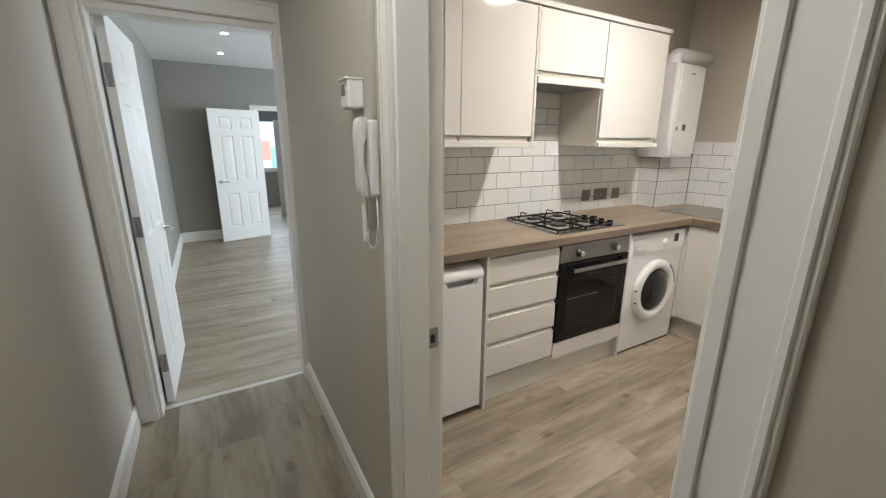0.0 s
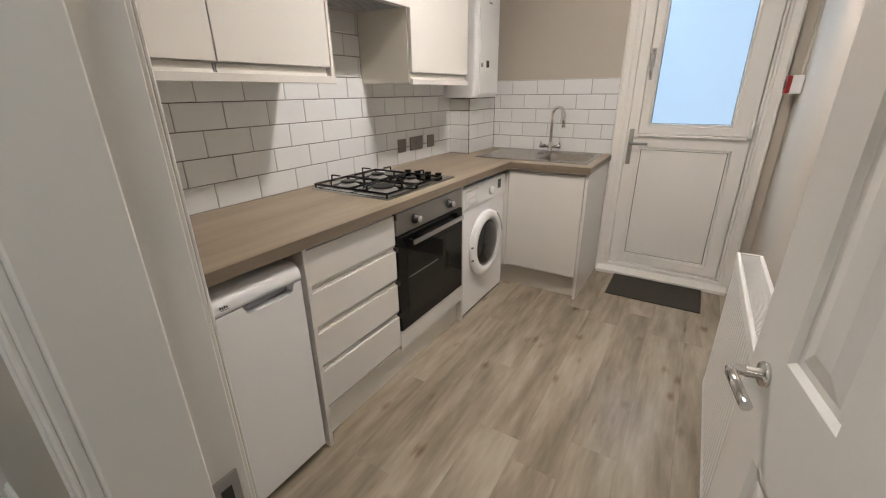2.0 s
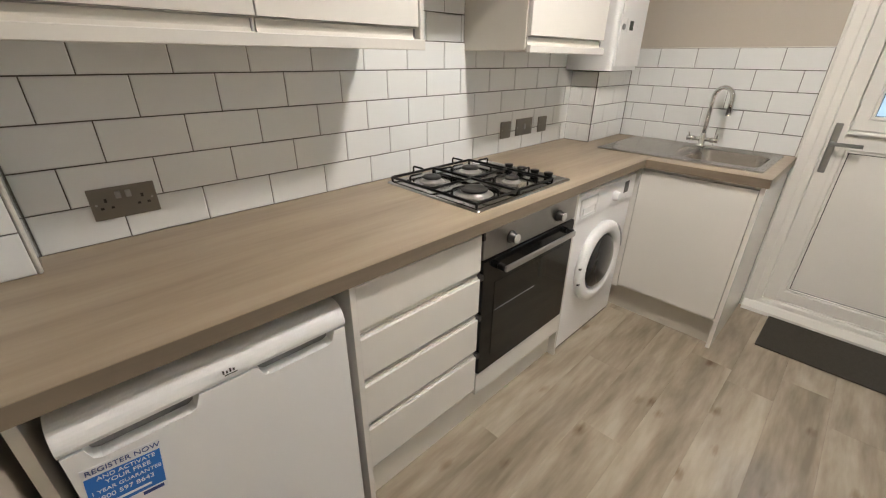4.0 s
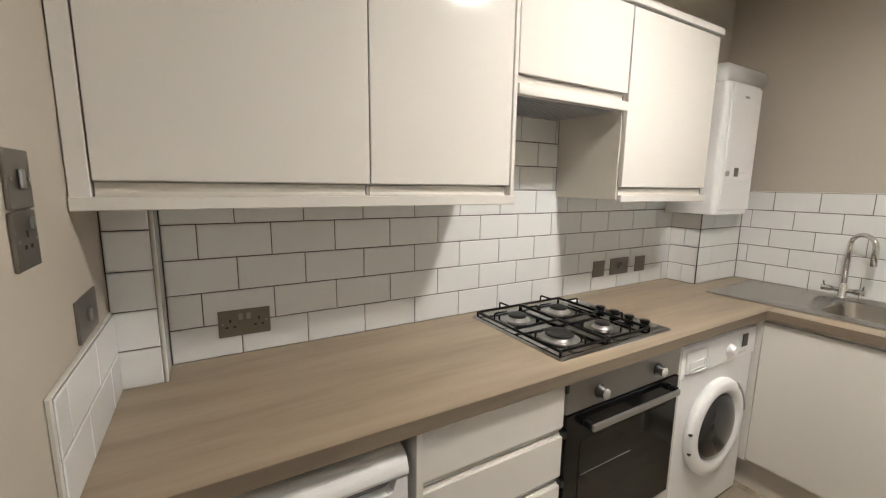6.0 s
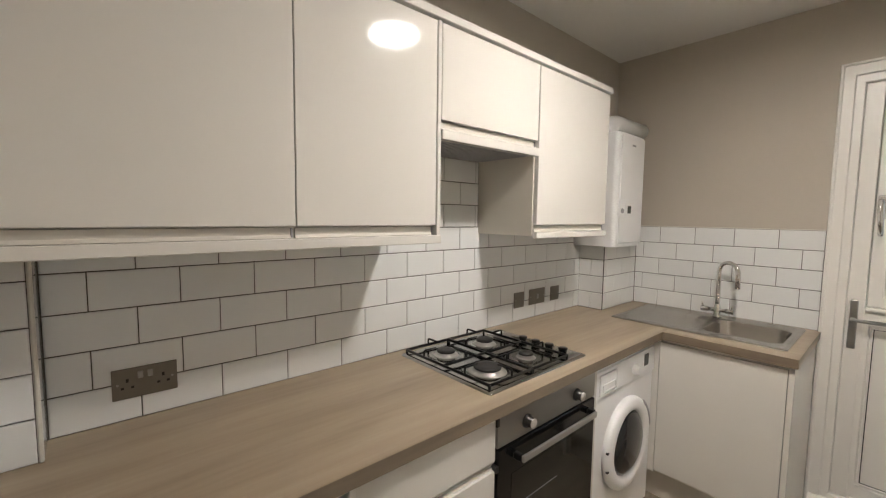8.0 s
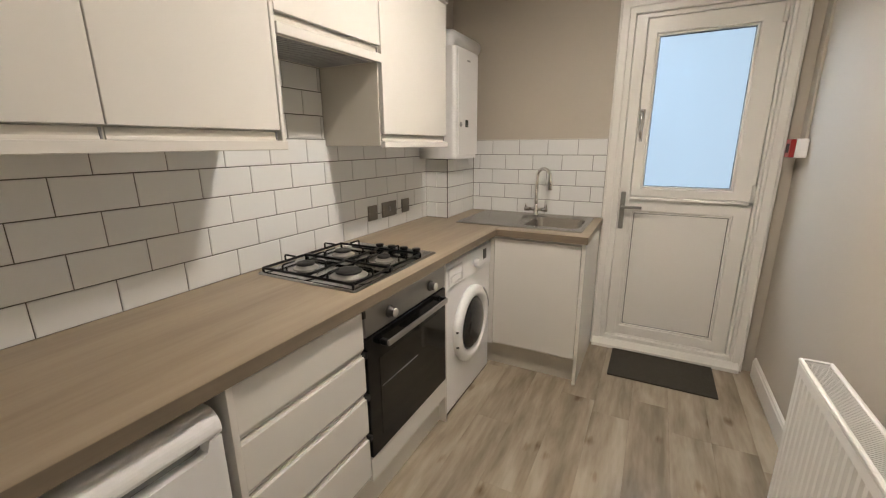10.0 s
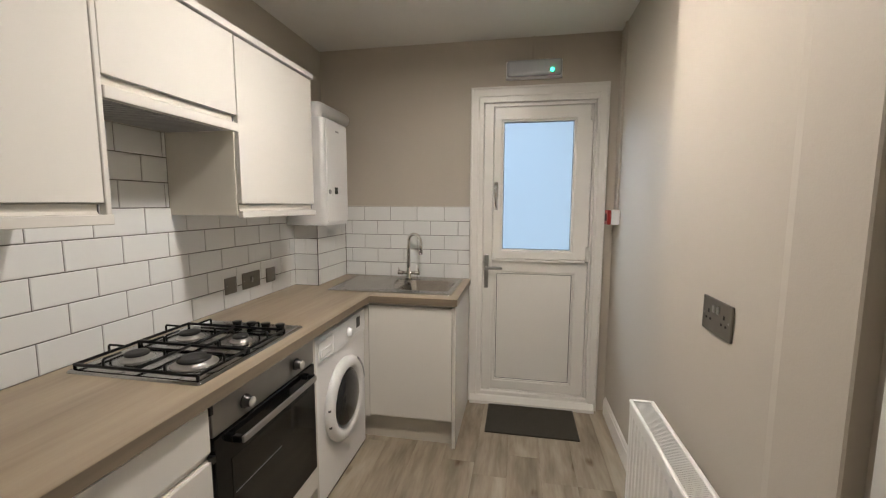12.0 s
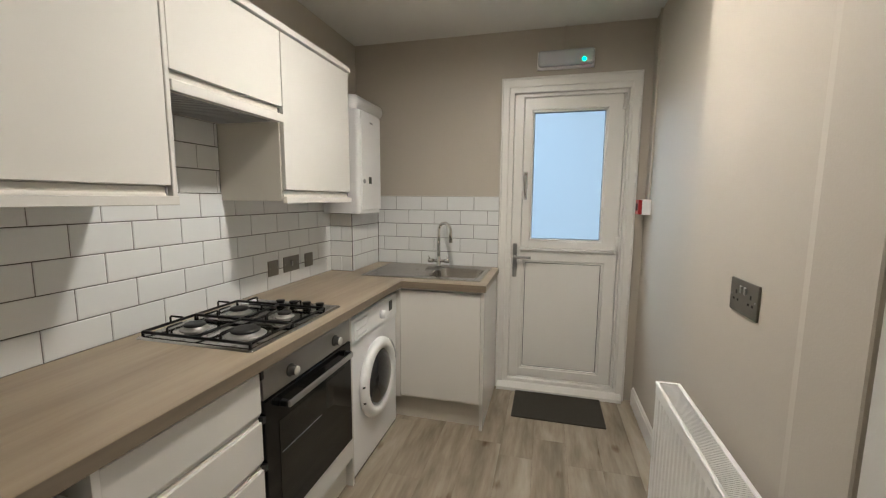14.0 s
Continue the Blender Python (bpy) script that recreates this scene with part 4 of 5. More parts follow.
# ---- wall units ----
def wall_unit(label, x0, x1, z0, doors, right_side=True):
    u = thing("wall_cupboard", ((x0 + x1) / 2, 2.0, z0), label, "cupboard", "wall cupboards")
    part("carcass", bm_box(x0, 1.832, z0 + 0.001, x1, YN - 0.001, 2.084, 0.001), M_CARC, u)
    for a, b in doors:
        part("door", bm_box(a + 0.0015, 1.810, z0 + 0.050, b - 0.0015, 1.829, 2.080, 0.0015), M_CAB, u)
        part("grip_rail", prism([(1.822, z0 + 0.020), (1.831, z0 + 0.020), (1.831, z0 + 0.048), (1.826, z0 + 0.046), (1.826, z0 + 0.028)], "x", a + 0.002, b - 0.010), M_LIP, u, "recessed grip rail")
        part("end_cap", bm_box(b - 0.0085, 1.8225, z0 + 0.021, b - 0.005, 1.830, z0 + 0.046), M_GREYP, u)
    return u


wall_unit("off-white gloss handleless double wall cupboard over the worktop", 0.636, 1.664, 1.381, ((0.636, 1.200), (1.200, 1.664)))
wall_unit("off-white gloss handleless wall cupboard beside the boiler", 2.214, 2.806, 1.381, ((2.216, 2.806),))
wall_unit("off-white gloss handleless bridging cupboard over the hob", 1.683, 2.212, 1.726, ((1.683, 2.212),))
for nm, bx, lab in (("filler_panel", (0.600, 1.812, 1.381, 0.6345, 1.830, 2.084), "off-white gloss filler beside the cupboard"),
                    ("end_panel", (1.6655, 1.808, 1.381, 1.6815, 2.144, 2.084), "off-white gloss end panel beside the hob recess"),
                    ("light_pelmet", (0.600, 1.803, 1.372, 1.682, 1.822, 1.400), "off-white pelmet strip under the wall cupboard"),
                    ("light_pelmet", (2.210, 1.803, 1.372, 2.808, 1.822, 1.400), "off-white pelmet strip under the wall cupboard"),
                    ("light_pelmet", (1.6825, 1.803, 1.712, 2.2115, 1.822, 1.745), "off-white pelmet strip under the bridging cupboard"),
                    ("cornice", (0.600, 1.798, 2.0855, 2.812, 1.830, 2.112), "off-white cornice strip on the wall cupboards")):
    solo(nm, bm_box(*bx, 0.002), M_CAB, lab, "panel")
hoodt = thing("extractor_hood", (1.95, 1.99, 1.70), "integrated extractor hood with a grey filter under the bridging cupboard", "extractor")
part("housing", bm_box(1.69, 1.828, 1.716, 2.205, 2.13, 1.7255), M_CARC, hoodt)
filt = part("filter", bm_box(1.715, 1.845, 1.7140, 2.185, 2.105, 1.7165), M_GREYP, hoodt, "grey slotted grease filter")
for k in range(22):
    part("slat", bm_box(1.72 + k * 0.021, 1.85, 1.7115, 1.734 + k * 0.021, 2.10, 1.7138), M_GREYP, filt)

# ---- boiler ----
bo = thing("boiler", (3.35, 2.04, 1.293), "white combination boiler with a small display above the tiled boxing", "boiler")
bc = loft([[(x, y, z) for x, y, _ in rrect(3.062, 1.880, 3.405, 2.30, 0.030, 0)] for z in (1.296, 1.299, 1.948, 1.952)], cap_first=True)
for v in list(bc.verts):
    v.co.y = min(v.co.y, 2.137)
part("case", bc, M_APPL, bo)
part("front_cover", bm_box(3.098, 1.8735, 1.318, 3.394, 1.881, 1.942, 0.004, 2), M_APPL2, bo, "white front cover")
part("dial", bm_lathe([(0.015, 0), (0.013, -0.006)], (3.126, 1.8735, 1.506), "y", 24), M_GREYP, bo, "grey pressure dial")
part("display_surround", bm_box(3.160, 1.8705, 1.478, 3.360, 1.8738, 1.548, 0.003), M_APPL2, bo)
part("display", bm_box(3.190, 1.8690, 1.492, 3.232, 1.8707, 1.536), M_LCD, bo, "small dark display")
for k in range(3):
    part("button", bm_lathe([(0.008, 0), (0.007, -0.002)], (3.262 + 0.032 * k, 1.8705, 1.514), "y", 14), M_APPL2, bo)
part("badge", bm_box(3.222, 1.8722, 1.884, 3.266, 1.8737, 1.894), M_GREYP, bo, "small maker's badge")
flue = bm_tube([(3.165, 1.99, 1.950), (3.165, 1.99, 1.985), (3.172, 1.99, 2.008), (3.192, 1.99, 2.026), (3.22, 1.99, 2.032), (3.596, 1.99, 2.032)], 0.050, 24)
part("flue", flue, M_APPL2, bo, "white elbow flue pipe")
part("flue_collar", bm_lathe([(0.055, 0), (0.055, 0.010), (0.049, 0.012)], (3.165, 1.99, 1.952), "z", 28), M_APPL2, bo)


# ---- sockets and switches ----
def plate(name, label, category, m, w, h, kind):
    """Brushed plate on a wall; local x across, z up, facing -y."""
    ob = thing(name, m.translation, label, category)
    ob.matrix_basis = m
    def add(nm, bm, material, lab=""):
        me = bpy.data.meshes.new(nm)
        bm.to_mesh(me)
        bm.free()
        me.materials.append(material)
        o = new(nm, me)
        o.parent = ob
        return tagged(o, lab)
    add("faceplate", bm_box(-w / 2, -0.006, -h / 2, w / 2, 0.0, h / 2, 0.002, 2), M_PEWTER)
    if kind == "double":
        for s in (-1, 1):
            add("rocker", bm_box(s * 0.011 - 0.0065, -0.010, 0.010, s * 0.011 + 0.0065, -0.0055, 0.030, 0.002), M_STEEL)
            hb = bm_box(s * 0.040 - 0.003, -0.0068, 0.004, s * 0.040 + 0.003, -0.0058, 0.014)
            for k in (-1, 1):
                bm_box(s * 0.040 + k * 0.011 - 0.0035, -0.0068, -0.014, s * 0.040 + k * 0.011 + 0.0035, -0.0058, -0.008, bm=hb)
            add("pin_holes", hb, M_DARK)
    if kind == "switch":
        add("rocker", bm_box(-0.008, -0.011, -0.014, 0.008, -0.0055, 0.014, 0.002), M_STEEL)
    if kind == "single":
        hb = bm_box(-0.003, -0.0068, 0.004, 0.003, -0.0058, 0.014)
        for k in (-1, 1):
            bm_box(k * 0.011 - 0.0035, -0.0068, -0.012, k * 0.011 + 0.0035, -0.0058, -0.006, bm=hb)
        add("pin_holes", hb, M_DARK)
        add("rocker", bm_box(0.012, -0.010, 0.014, 0.024, -0.0055, 0.032, 0.002), M_STEEL)
    for s in (-1, 1):
        add("screw", bm_lathe([(0.003, 0), (0.003, -0.001)], (s * (w / 2 - 0.012), -0.006, 0), "y", 10), M_STEEL)
    return ob


plate("double_socket", "brushed pewter double power socket on the wall tiles", "socket", pose(0.903, YT - 0.0005, 1.002), 0.146, 0.083, "double")
plate("single_socket", "brushed pewter blank spur plate on the wall tiles", "socket", pose(2.539, YT - 0.0005, 1.015), 0.084, 0.084, "blank")
plate("switch_bank", "brushed pewter appliance switch plate on the wall tiles", "switch", pose(2.701, YT - 0.0005, 1.017), 0.146, 0.088, "switch")
plate("single_socket", "brushed pewter blank spur plate on the wall tiles", "socket", pose(2.877, YT - 0.0005, 1.015), 0.084, 0.084, "blank")
plate("double_socket", "brushed pewter double power socket above the radiator", "socket", pose(1.872, YS, 1.145, 0, 0, 180), 0.152, 0.090, "double")
plate("double_socket", "brushed pewter plate above the worktop upstand", "socket", pose(XW, 1.832, 1.163, 0, 0, 90), 0.146, 0.083, "switch")
plate("light_switch", "brushed pewter light switch by the kitchen door", "switch", pose(XW, 1.578, 1.431, 0, 0, 90), 0.086, 0.082, "switch")
plate("light_switch", "brushed pewter single plate by the kitchen door", "switch", pose(XW, 1.576, 1.346, 0, 0, 90), 0.086, 0.082, "single")
plate("light_switch", "small light switch on the living room wall", "switch", pose(-0.352, 3.95, 1.15, 0, 0, 90), 0.086, 0.086, "switch")

# ---- radiator ----
ra = thing("radiator", (1.77, 0.285, 0.15), "white ribbed panel radiator under the socket", "radiator")
RX0, RX1, RZ0, RZ1 = 1.385, 2.172, 0.165, 0.767
fp = bmesh.new()
outline, n = [], 22
step = (RX1 - RX0 - 0.05) / n
outline.append((RX0, 0.316))
outline.append((RX0 + 0.02, 0.316))
for k in range(n):
    xk = RX0 + 0.025 + k * step
    outline += [(xk + step * 0.10, 0.3125), (xk + step * 0.30, 0.3178), (xk + step * 0.70, 0.3178), (xk + step * 0.90, 0.3125)]
outline += [(RX1 - 0.02, 0.316), (RX1, 0.316), (RX1, 0.306), (RX0, 0.306)]
prism(outline, "z", RZ0 + 0.035, RZ1 - 0.045, bm=fp)
bm_box(RX0, 0.306, RZ0, RX1, 0.318, RZ0 + 0.036, 0.003, bm=fp)
bm_box(RX0, 0.306, RZ1 - 0.047, RX1, 0.318, RZ1 - 0.012, 0.003, bm=fp)
part("front_panel", fp, M_RAD, ra, "white pressed steel front panel")
part("back_panel", bm_box(RX0, 0.238, RZ0, RX1, 0.250, RZ1 - 0.01, 0.003), M_RAD, ra)
for xx in (RX0, RX1 - 0.004):
    part("side_cover", bm_box(xx, 0.250, RZ0 + 0.01, xx + 0.004, 0.306, RZ1 - 0.002, 0.001), M_RAD, ra)
gb = bmesh.new()
bm_box(RX0, 0.309, RZ1 - 0.012, RX1, 0.3205, RZ1, 0.003, bm=gb)
bm_box(RX0, 0.240, RZ1 - 0.012, RX1, 0.2515, RZ1, 0.003, bm=gb)
bm_box(RX0, 0.2515, RZ1 - 0.012, RX0 + 0.012, 0.309, RZ1 - 0.0005, bm=gb)
bm_box(RX1 - 0.012, 0.2515, RZ1 - 0.012, RX1, 0.309, RZ1 - 0.0005, bm=gb)
part("top_frame", gb, M_RAD, ra)
gs = bmesh.new()
for k in range(104):
    xk = RX0 + 0.015 + k * 0.0073
    bm_box(xk, 0.2518, RZ1 - 0.009, xk + 0.0024, 0.3088, RZ1 - 0.004, bm=gs)
part("top_grille", gs, M_RAD, ra, "white slotted top grille")
fi = bmesh.new()
for k in range(40):
    xk = RX0 + 0.02 + k * 0.0188
    bm_box(xk, 0.254, RZ0 + 0.03, xk + 0.001, 0.304, RZ1 - 0.04, bm=fi)
part("fins", fi, M_RECESS, ra, "folded convector fins")
for xx in (RX0 + 0.12, RX1 - 0.14):
    part("bracket", bm_box(xx, YS - 0.001, RZ0 + 0.05, xx + 0.03, 0.240, RZ1 - 0.1), M_RAD, ra)
vv = bm_tube([(RX1 + 0.012, 0.278, 0.0), (RX1 + 0.012, 0.278, 0.16), (RX1 + 0.012, 0.278, 0.18)], 0.0075, 12)
bm_tube([(RX1 - 0.002, 0.278, 0.185), (RX1 + 0.026, 0.278, 0.185)], 0.012, 14, vv)
part("valve", vv, M_CHROME, ra, "radiator valve and pipe")

# ---- east wall fittings ----
el = thing("emergency_light", (3.56, 0.64, 2.255), "white emergency light with a green indicator over the outer door", "emergency light")
part("base", bm_box(3.560, 0.452, 2.254, XE, 0.812, 2.364, 0.004, 2), M_APPL2, el)
part("diffuser", bm_box(3.508, 0.458, 2.260, 3.561, 0.806, 2.358, 0.018, 3), M_EMERG, el, "smoky translucent plastic diffuser")
part("indicator", bm_lathe([(0.011, 0), (0.008, -0.005)], (3.508, 0.520, 2.286), "x", 16), M_GREEN, el, "glowing green indicator")
part("conduit", bm_box(3.582, 0.628, 2.364, XE, 0.644, CEIL, 0.002), M_WALL, el, "painted cable cover above the light")
cp = thing("call_point", (3.465, 0.12, 1.305), "red and white wall call point beside the outer door", "call point")
part("back_box", bm_box(3.418, YR, 1.305, 3.512, 0.142, 1.400, 0.004, 2), M_APPL2, cp)
part("front", bm_box(3.420, 0.1422, 1.307, 3.510, 0.164, 1.398, 0.003), M_RED, cp, "red call point front")
part("press_plate", bm_box(3.440, 0.1642, 1.330, 3.490, 0.166, 1.375), M_DARK, cp)
part("conduit", bm_box(3.456, YR, 1.400, 3.474, YR + 0.012, CEIL, 0.002), M_WALL, cp, "painted cable trunking up the wall")
solo("doormat", bm_box(3.165, 0.310, 0.0, 3.545, 0.890, 0.008, 0.003), M_MAT, "dark grey ribbed doormat before the outer door", "doormat")

# ---- lamps ----
LX, LYY, LDROP = 2.080, 0.955, 0.095
cl = thing("ceiling_light", (LX, LYY, CEIL - 0.05), "round white drum ceiling light, lit, below the kitchen ceiling", "ceiling light")
part("base", bm_lathe([(0.128, 0), (0.128, -LDROP - 0.002), (0.126, -LDROP - 0.004), (0.116, -LDROP - 0.004), (0.1145, -LDROP), (0.01, -LDROP)], (LX, LYY, CEIL), "z", 48), M_APPL2, cl)
part("diffuser", bm_lathe([(0.112, -LDROP - 0.0003), (0.111, -LDROP - 0.0010), (0.002, -LDROP - 0.0012)], (LX, LYY, CEIL), "z", 48), M_LIGHT, cl, "glowing opal diffuser")
hl = thing("ceiling_light", (0.04, 0.66, CEIL - 0.05), "round lit flush hall light", "ceiling light")
part("base", bm_lathe([(0.150, 0), (0.150, -0.026), (0.146, -0.030)], (0.04, 0.66, CEIL), "z", 40), M_APPL2, hl)
part("diffuser", bm_lathe([(0.144, -0.028), (0.142, -0.038), (0.120, -0.045), (0.05, -0.048)], (0.04, 0.66, CEIL), "z", 40), M_HALLLIGHT, hl, "glowing opal diffuser")


def spot(x, y):
    s = thing("ceiling_spotlight", (x, y, LCEIL), "small recessed lit ceiling spotlight", "spotlight", "living room spotlights")
    part("bezel", bm_lathe([(0.042, 0), (0.040, -0.004), (0.030, -0.005)], (x, y, LCEIL), "z", 28), M_APPL2, s)
    part("lens", bm_lathe([(0.029, -0.0052), (0.026, -0.007)], (x, y, LCEIL), "z", 24), M_SPOT, s, "glowing spot lens")
    return s


sp = spot(0.38, 4.72)
for x, y in ((0.38, 5.76), (0.38, 3.66), (1.9, 4.72), (1.9, 5.76), (1.9, 3.66)):
    copy_thing(sp, pose(x, y, LCEIL))

# ---- hall fittings ----
th = thing("thermostat", (0.442, 1.165, 1.49), "white wall thermostat with a small grey display", "thermostat")
part("body", bm_box(0.426, 1.145, 1.484, HX1, 1.210, 1.558, 0.006, 2), M_PHONE, th)
part("lid", bm_box(0.420, 1.144, 1.556, HX1, 1.214, 1.562, 0.002), M_PHONE, th, "slanted top lid")
part("display", bm_box(0.4248, 1.170, 1.518, 0.4263, 1.198, 1.546), M_LCD, th, "grey display")
part("button", bm_lathe([(0.006, 0), (0.005, -0.002)], (0.426, 1.158, 1.535), "x", 16), M_APPL2, th)
part("flap", bm_box(0.4246, 1.150, 1.490, 0.4262, 1.205, 1.508, 0.0005), M_PHONE, th)
ic = thing("door_entry_phone", (0.445, 1.08, 1.13), "white door entry handset with a coiled cord on the hall wall", "entry phone")
IY0, IY1 = 1.042, 1.118
part("cradle", bm_box(0.446, IY0, 1.258, HX1, IY1, 1.452, 0.008, 3), M_PHONE, ic, "white wall cradle")
hs = prism([(0.444, 1.254), (0.424, 1.258), (0.414, 1.274), (0.411, 1.310), (0.412, 1.360), (0.408, 1.420), (0.414, 1.450), (0.428, 1.460), (0.4455, 1.458),
            (0.4455, 1.410), (0.436, 1.400), (0.430, 1.372), (0.430, 1.340), (0.436, 1.316), (0.4455, 1.306)], "y", IY0 + 0.014, IY0 + 0.060)
for v in hs.verts:
    v.co.x = 0.4455 - (0.4455 - v.co.x) * 0.74
bmesh.ops.bevel(hs, geom=list(hs.edges), offset=0.004, segments=2, affect="EDGES", clamp_overlap=True)
part("handset", hs, M_PHONE, ic, "white curved handset")
part("call_button", bm_box(0.4445, IY0 + 0.064, 1.250, 0.4465, IY0 + 0.074, 1.290, 0.0005), M_GREYP, ic)
coil, turns = [], 22
for k in range(turns * 10 + 1):
    f = k / (turns * 10)
    a = 2 * math.pi * turns * f
    coil.append((0.440 + 0.0068 * math.cos(a), 1.086 + 0.0068 * math.sin(a), 1.236 - 0.105 * f))
cordm = bm_tube(coil, 0.0025, 6)
bm_tube([(0.432, 1.082, 1.270), (0.437, 1.084, 1.254), (0.4468, 1.086, 1.236)], 0.0025, 8, cordm)
bm_tube([(0.4468, 1.086, 1.131), (0.446, 1.078, 1.119), (0.450, 1.060, 1.116), (0.456, 1.048, 1.130), (0.461, 1.046, 1.185), (0.461, 1.050, 1.262)], 0.0028, 8, cordm)
part("cord", cordm, M_PHONE, ic, "white coiled cord")
solo("cable_trunking", bm_box(0.455, 1.052, 1.4535, HX1, 1.066, CEIL, 0.002), M_WALL, "painted cable trunking above the entry phone", "trunking")

# ---- far rooms ----
wf = thing("window_far", (1.35, 9.53, 0.75), "white framed window of the back room", "window")
tagged(wf, kind="structure")
ww = bmesh.new()
for a in ((0.95, 0.75, 1.02, 2.10), (1.68, 0.75, 1.75, 2.10), (1.02, 0.75, 1.68, 0.83), (1.02, 2.02, 1.68, 2.10)):
    bm_box(a[0], 9.52, a[1], a[2], 9.58, a[3], 0.003, bm=ww)
part("window_frame", ww, M_UPVC, wf)
solo("roller_blind", bm_box(1.0, 9.49, 1.78, 1.72, 9.505, 2.12, 0.002), M_BLIND, "grey roller blind half down at the back room window", "blind")
struct("backdrop_street", bm_box(-1.5, 12.0, 0.0, 5.0, 12.05, 4.0), M_STREET, "bright street backdrop outside")
struct("backdrop_hoarding", bm_box(0.9, 11.80, 0.9, 1.60, 11.84, 1.40), M_PINK, "red hoarding outside")
struct("backdrop_hoarding", bm_box(1.60, 11.80, 0.6, 2.3, 11.84, 1.25), M_TEAL, "teal hoarding outside")
struct("backdrop_sky_door", bm_box(4.75, -1.5, 0.0, 4.78, 2.8, 3.2), M_DOORSKY, "pale blue daylight outside the outer door")
solo("wardrobe_door", bm_box(1.222, 8.2, 0.0, 1.49, 8.24, 1.76, 0.003), M_DOOR, "white cupboard door in the back room", "cupboard")

# ---- tiles ----
TILE_MESH = {}


def tile_mesh(w, h):
    key = (round(w, 3), round(h, 3))
    if key not in TILE_MESH:
        bm = bmesh.new()
        b, d = 0.0028, 0.0075
        o = [(-w / 2, 0), (w / 2, 0), (w / 2, h), (-w / 2, h)]
        r0 = [bm.verts.new((x, 0, z)) for x, z in o]
        r1 = [bm.verts.new((x, -d + 0.0016, z)) for x, z in o]
        r2 = [bm.verts.new((x + (b if x < 0 else -b), -d, z + (b if z == 0 else -b))) for x, z in o]
        for a, c in ((r0, r1), (r1, r2)):
            for k in range(4):
                bm.faces.new((a[k], a[(k + 1) % 4], c[(k + 1) % 4], c[k]))
        bm.faces.new(r2)
        bm.normal_update()
        me = bpy.data.meshes.new("tile")
        bm.to_mesh(me)
        bm.free()
        me.materials.append(M_TILE)
        TILE_MESH[key] = me
    return TILE_MESH[key]


def tile_field(parent, axis, plane, turn, u0, u1, rows, joint, odd=0.1, ztop=None, zbase=0.9, first=0):
    """Brick-bonded 200 x 100 tiles on a plane; joint is the place of a vertical joint in the even rows."""
    base = world_of(parent).translation
    for k in rows:
        z0 = zbase + 0.1025 * k + 0.0016
        z1 = min(z0 + 0.0992, ztop or 99)
        if z1 - z0 < 0.012:
            continue
        j = joint + (odd if k % 2 else 0)
        cuts = [u0] + [c for c in [j + 0.2 * i for i in range(-40, 41)] if u0 + 0.012 < c < u1 - 0.012] + [u1]
        for a, b in zip(cuts, cuts[1:]):
            w = b - a - 0.0027
            ob = new("tile", tile_mesh(w, z1 - z0))
            ob.parent = parent
            mid = (a + b) / 2
            tilt = random.uniform(-0.16, 0.16)
            place = Vector((mid, plane, z0) if axis == "x" else (plane, mid, z0))
            ob.matrix_basis = Matrix.Translation(place - base) @ pose(0, 0, 0, random.uniform(-0.12, 0.12), 0, turn + tilt)


wall_n = bpy.data.objects["wall_kitchen_north"]
wall_e = bpy.data.objects["wall_kitchen_east"]
wall_w = bpy.data.objects["wall_kitchen_west"]
nw = struct("boxing_west", bm_box(XW, 2.038, 0.0, 0.698, YN, 1.42), M_GROUT, "tiled pipe boxing in the corner")
ne = struct("boxing_east", bm_box(3.156, 1.988, 0.90, XE, YN, 1.288), M_GROUT, "tiled boxing under the boiler")
part("grout", bm_box(0.698, YT + 0.0025, 0.9, 3.156, YN, 1.412), M_GROUT, wall_n)
part("grout", bm_box(1.682, YT + 0.0025, 1.412, 2.213, YN, 1.720), M_GROUT, wall_n)
part("grout", bm_box(XT + 0.0025, 1.046, 0.9, XE, YN, 1.412), M_GROUT, wall_e)
part("grout", bm_box(XW, 1.562, 0.9, XW + 0.0075, 2.038, 1.105), M_GROUT, wall_w)
tile_field(wall_n, "x", YT + 0.0070, 0, 0.707, 3.155, range(0, 5), 0.893)
tile_field(wall_n, "x", YT + 0.0070, 0, 1.684, 2.211, range(5, 8), 0.893, ztop=1.722)
tile_field(wall_e, "y", XT + 0.0070, -90, 1.047, 1.980, range(0, 5), 1.030)
tile_field(wall_w, "y", XW + 0.0030, 90, 1.568, 2.029, range(0, 2), 1.93)
tile_field(nw, "x", 2.0375, 0, 0.600, 0.697, range(0, 5), 0.2)
tile_field(ne, "x", 1.9875, 0, 3.151, 3.585, range(0, 4), 3.39, ztop=1.288)
tile_field(ne, "y", 3.1555, -90, 1.982, 2.144, range(0, 4), 1.862, ztop=1.288)
part("edge_trim", bm_box(0.697, 2.0285, 0.9, 0.7065, 2.040, 1.40, 0.003), M_TRIMSTRIP, nw, "white tile edge trim")
part("edge_trim", bm_box(0.697, 2.040, 0.9, 0.7055, YT, 1.40), M_TILE, nw, "narrow tiled return")
part("edge_joint", bm_box(3.1455, 1.978, 0.9, 3.1500, 1.9815, 1.288), M_DARKGROUT, ne, "dark unfilled edge joint")
part("edge_joint", bm_box(3.1470, 1.983, 0.9003, 3.1490, 2.144, 0.9025), M_DARKGROUT, ne, "dark unfilled edge joint")
part("edge_trim", bm_box(XW, 1.5635, 1.105, 0.6068, 2.030, 1.111, 0.002), M_TRIMSTRIP, wall_w, "white tile edge trim")
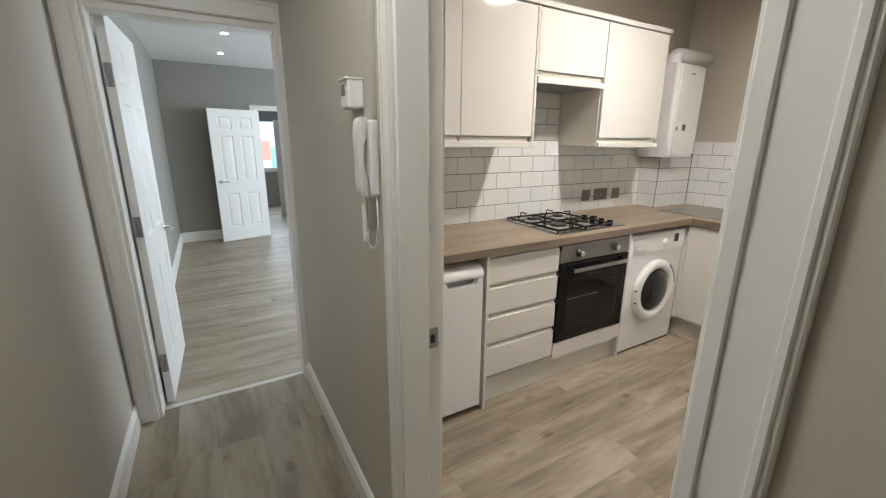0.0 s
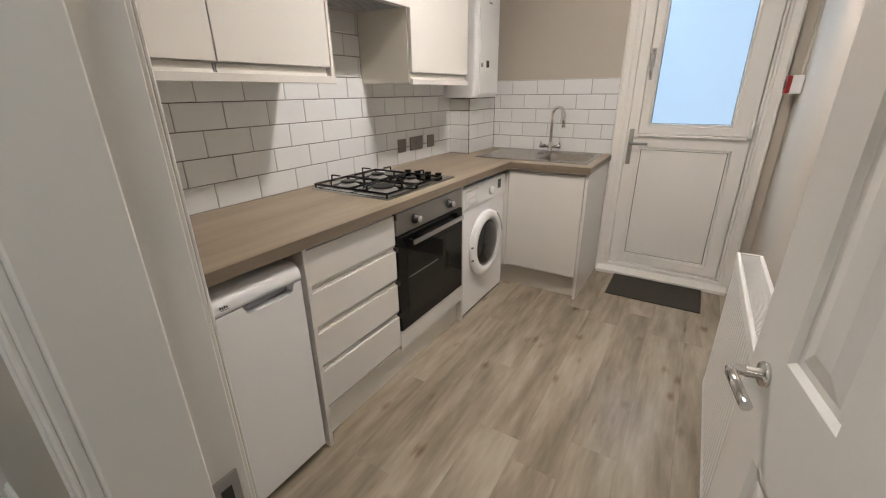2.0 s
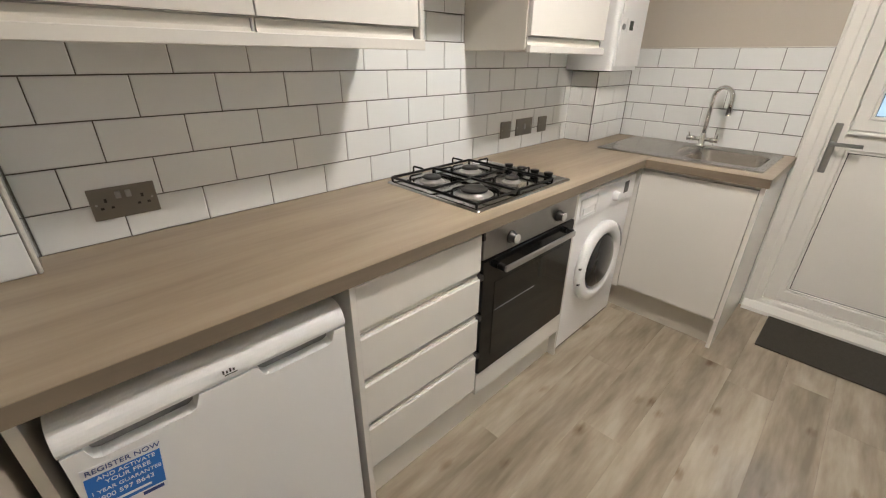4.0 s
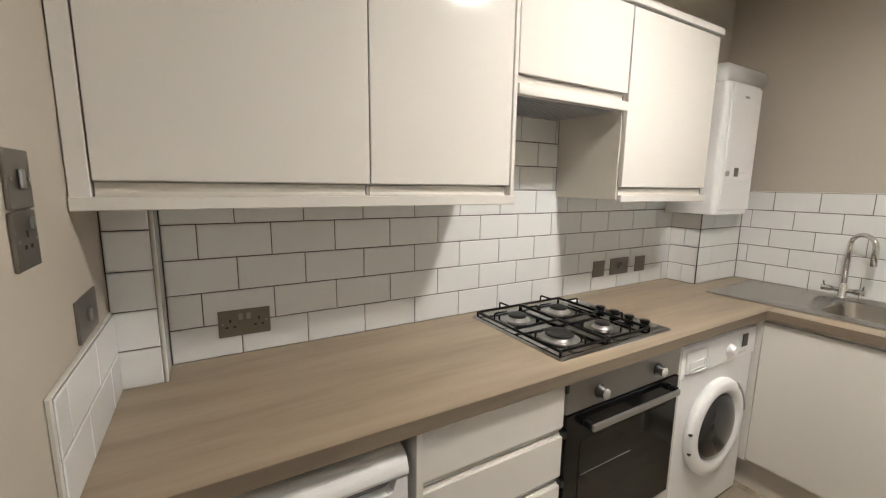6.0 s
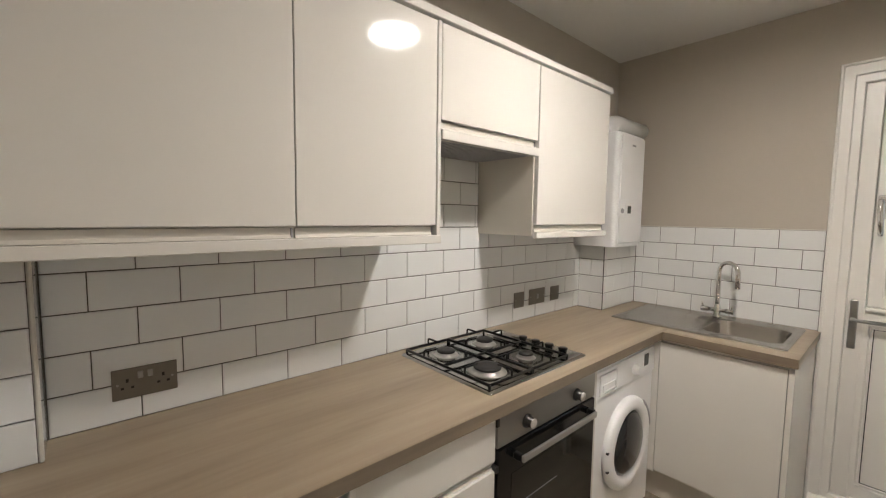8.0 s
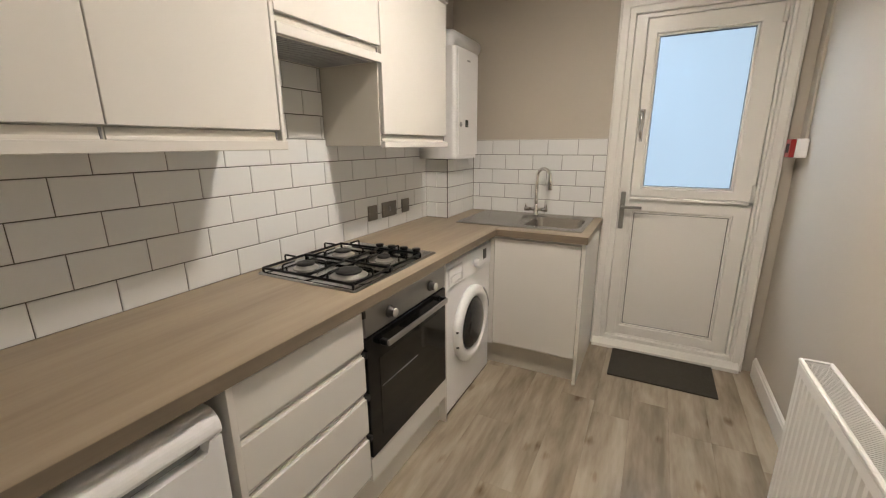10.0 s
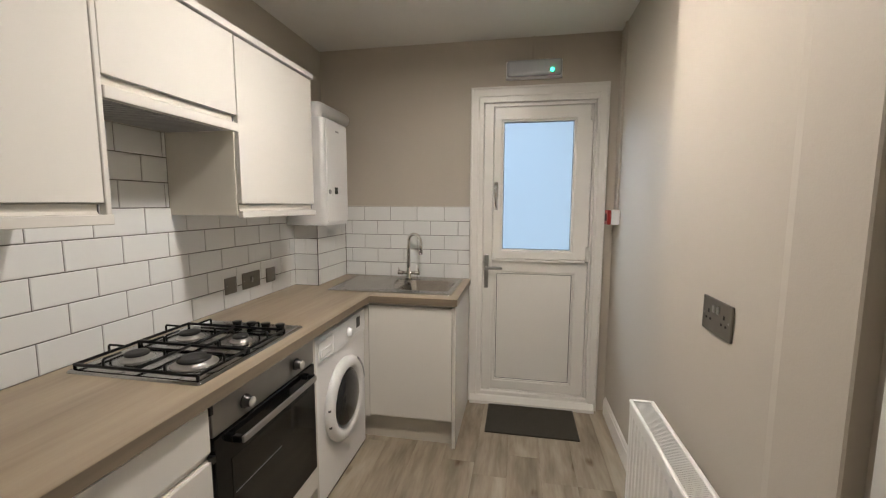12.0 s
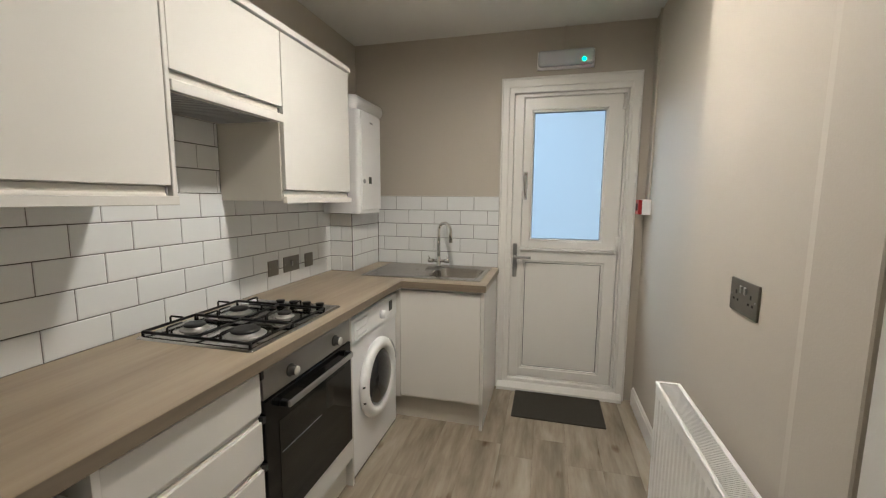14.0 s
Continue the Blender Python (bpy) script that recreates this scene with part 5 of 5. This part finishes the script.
part("edge_trim", bm_box(XW, 1.5600, 0.9, 0.6068, 1.5665, 1.111, 0.002), M_TRIMSTRIP, wall_w, "white tile edge trim")
part("edge_trim", bm_box(XT, 1.046, 1.4125, XE, 2.150, 1.417, 0.001), M_TRIMSTRIP, wall_e, "thin white tile edge trim")

# ---- floor planks ----
floor = bpy.data.objects["floor"]
PLANK = {}


def plank_mesh(l, w, material):
    key = (round(l, 2), round(w, 3), material.name)
    if key not in PLANK:
        l, w = key[0], key[1]
        bm = bmesh.new()
        r0 = [bm.verts.new((x, y, -0.005)) for x, y in ((0, 0), (l, 0), (l, w), (0, w))]
        r1 = [bm.verts.new((x, y, -0.0007)) for x, y in ((0.0001, 0.0001), (l - 0.0001, 0.0001), (l - 0.0001, w - 0.0001), (0.0001, w - 0.0001))]
        e = 0.0004
        r2 = [bm.verts.new((x, y, 0)) for x, y in ((e, e), (l - e, e), (l - e, w - e), (e, w - e))]
        for a, b in ((r0, r1), (r1, r2)):
            for k in range(4):
                bm.faces.new((a[k], a[(k + 1) % 4], b[(k + 1) % 4], b[k]))
        bm.faces.new(r2)
        me = bpy.data.meshes.new("plank")
        bm.to_mesh(me)
        bm.free()
        me.materials.append(material)
        PLANK[key] = me
    return PLANK[key]


def planks(x0, y0, x1, y1, along, material, first=0.0, w=0.18, length=1.22):
    rnd = random.Random(5)
    base = world_of(floor).translation
    a0, a1, b0, b1 = (x0, x1, y0, y1) if along == "x" else (y0, y1, x0, x1)
    b = b0
    while b < b1 - 0.005:
        ww = min(w, b1 - b)
        a = a0
        ln = round(rnd.uniform(0.3, length), 1)
        while a < a1 - 0.005:
            ll = min(ln, a1 - a)
            if a1 - a - ll < 0.06:
                ll = a1 - a
            ob = new("plank", plank_mesh(ll, ww, material))
            ob.parent = floor
            if along == "x":
                ob.matrix_basis = Matrix.Translation(Vector((a, b, 0)) - base)
            else:
                ob.matrix_basis = Matrix.Translation(Vector((b + ww, a, 0)) - base) @ pose(0, 0, 0, 0, 0, 90)
            a += ll
            ln = length
        b += ww


planks(0.536, 0.02, 3.62, YN, "x", M_FLOORX)
planks(HX0, -1.5, 0.536, 2.40, "y", M_FLOORY)
planks(-0.36, 2.422, 4.0, 9.5, "x", M_FLOORL, length=1.4)
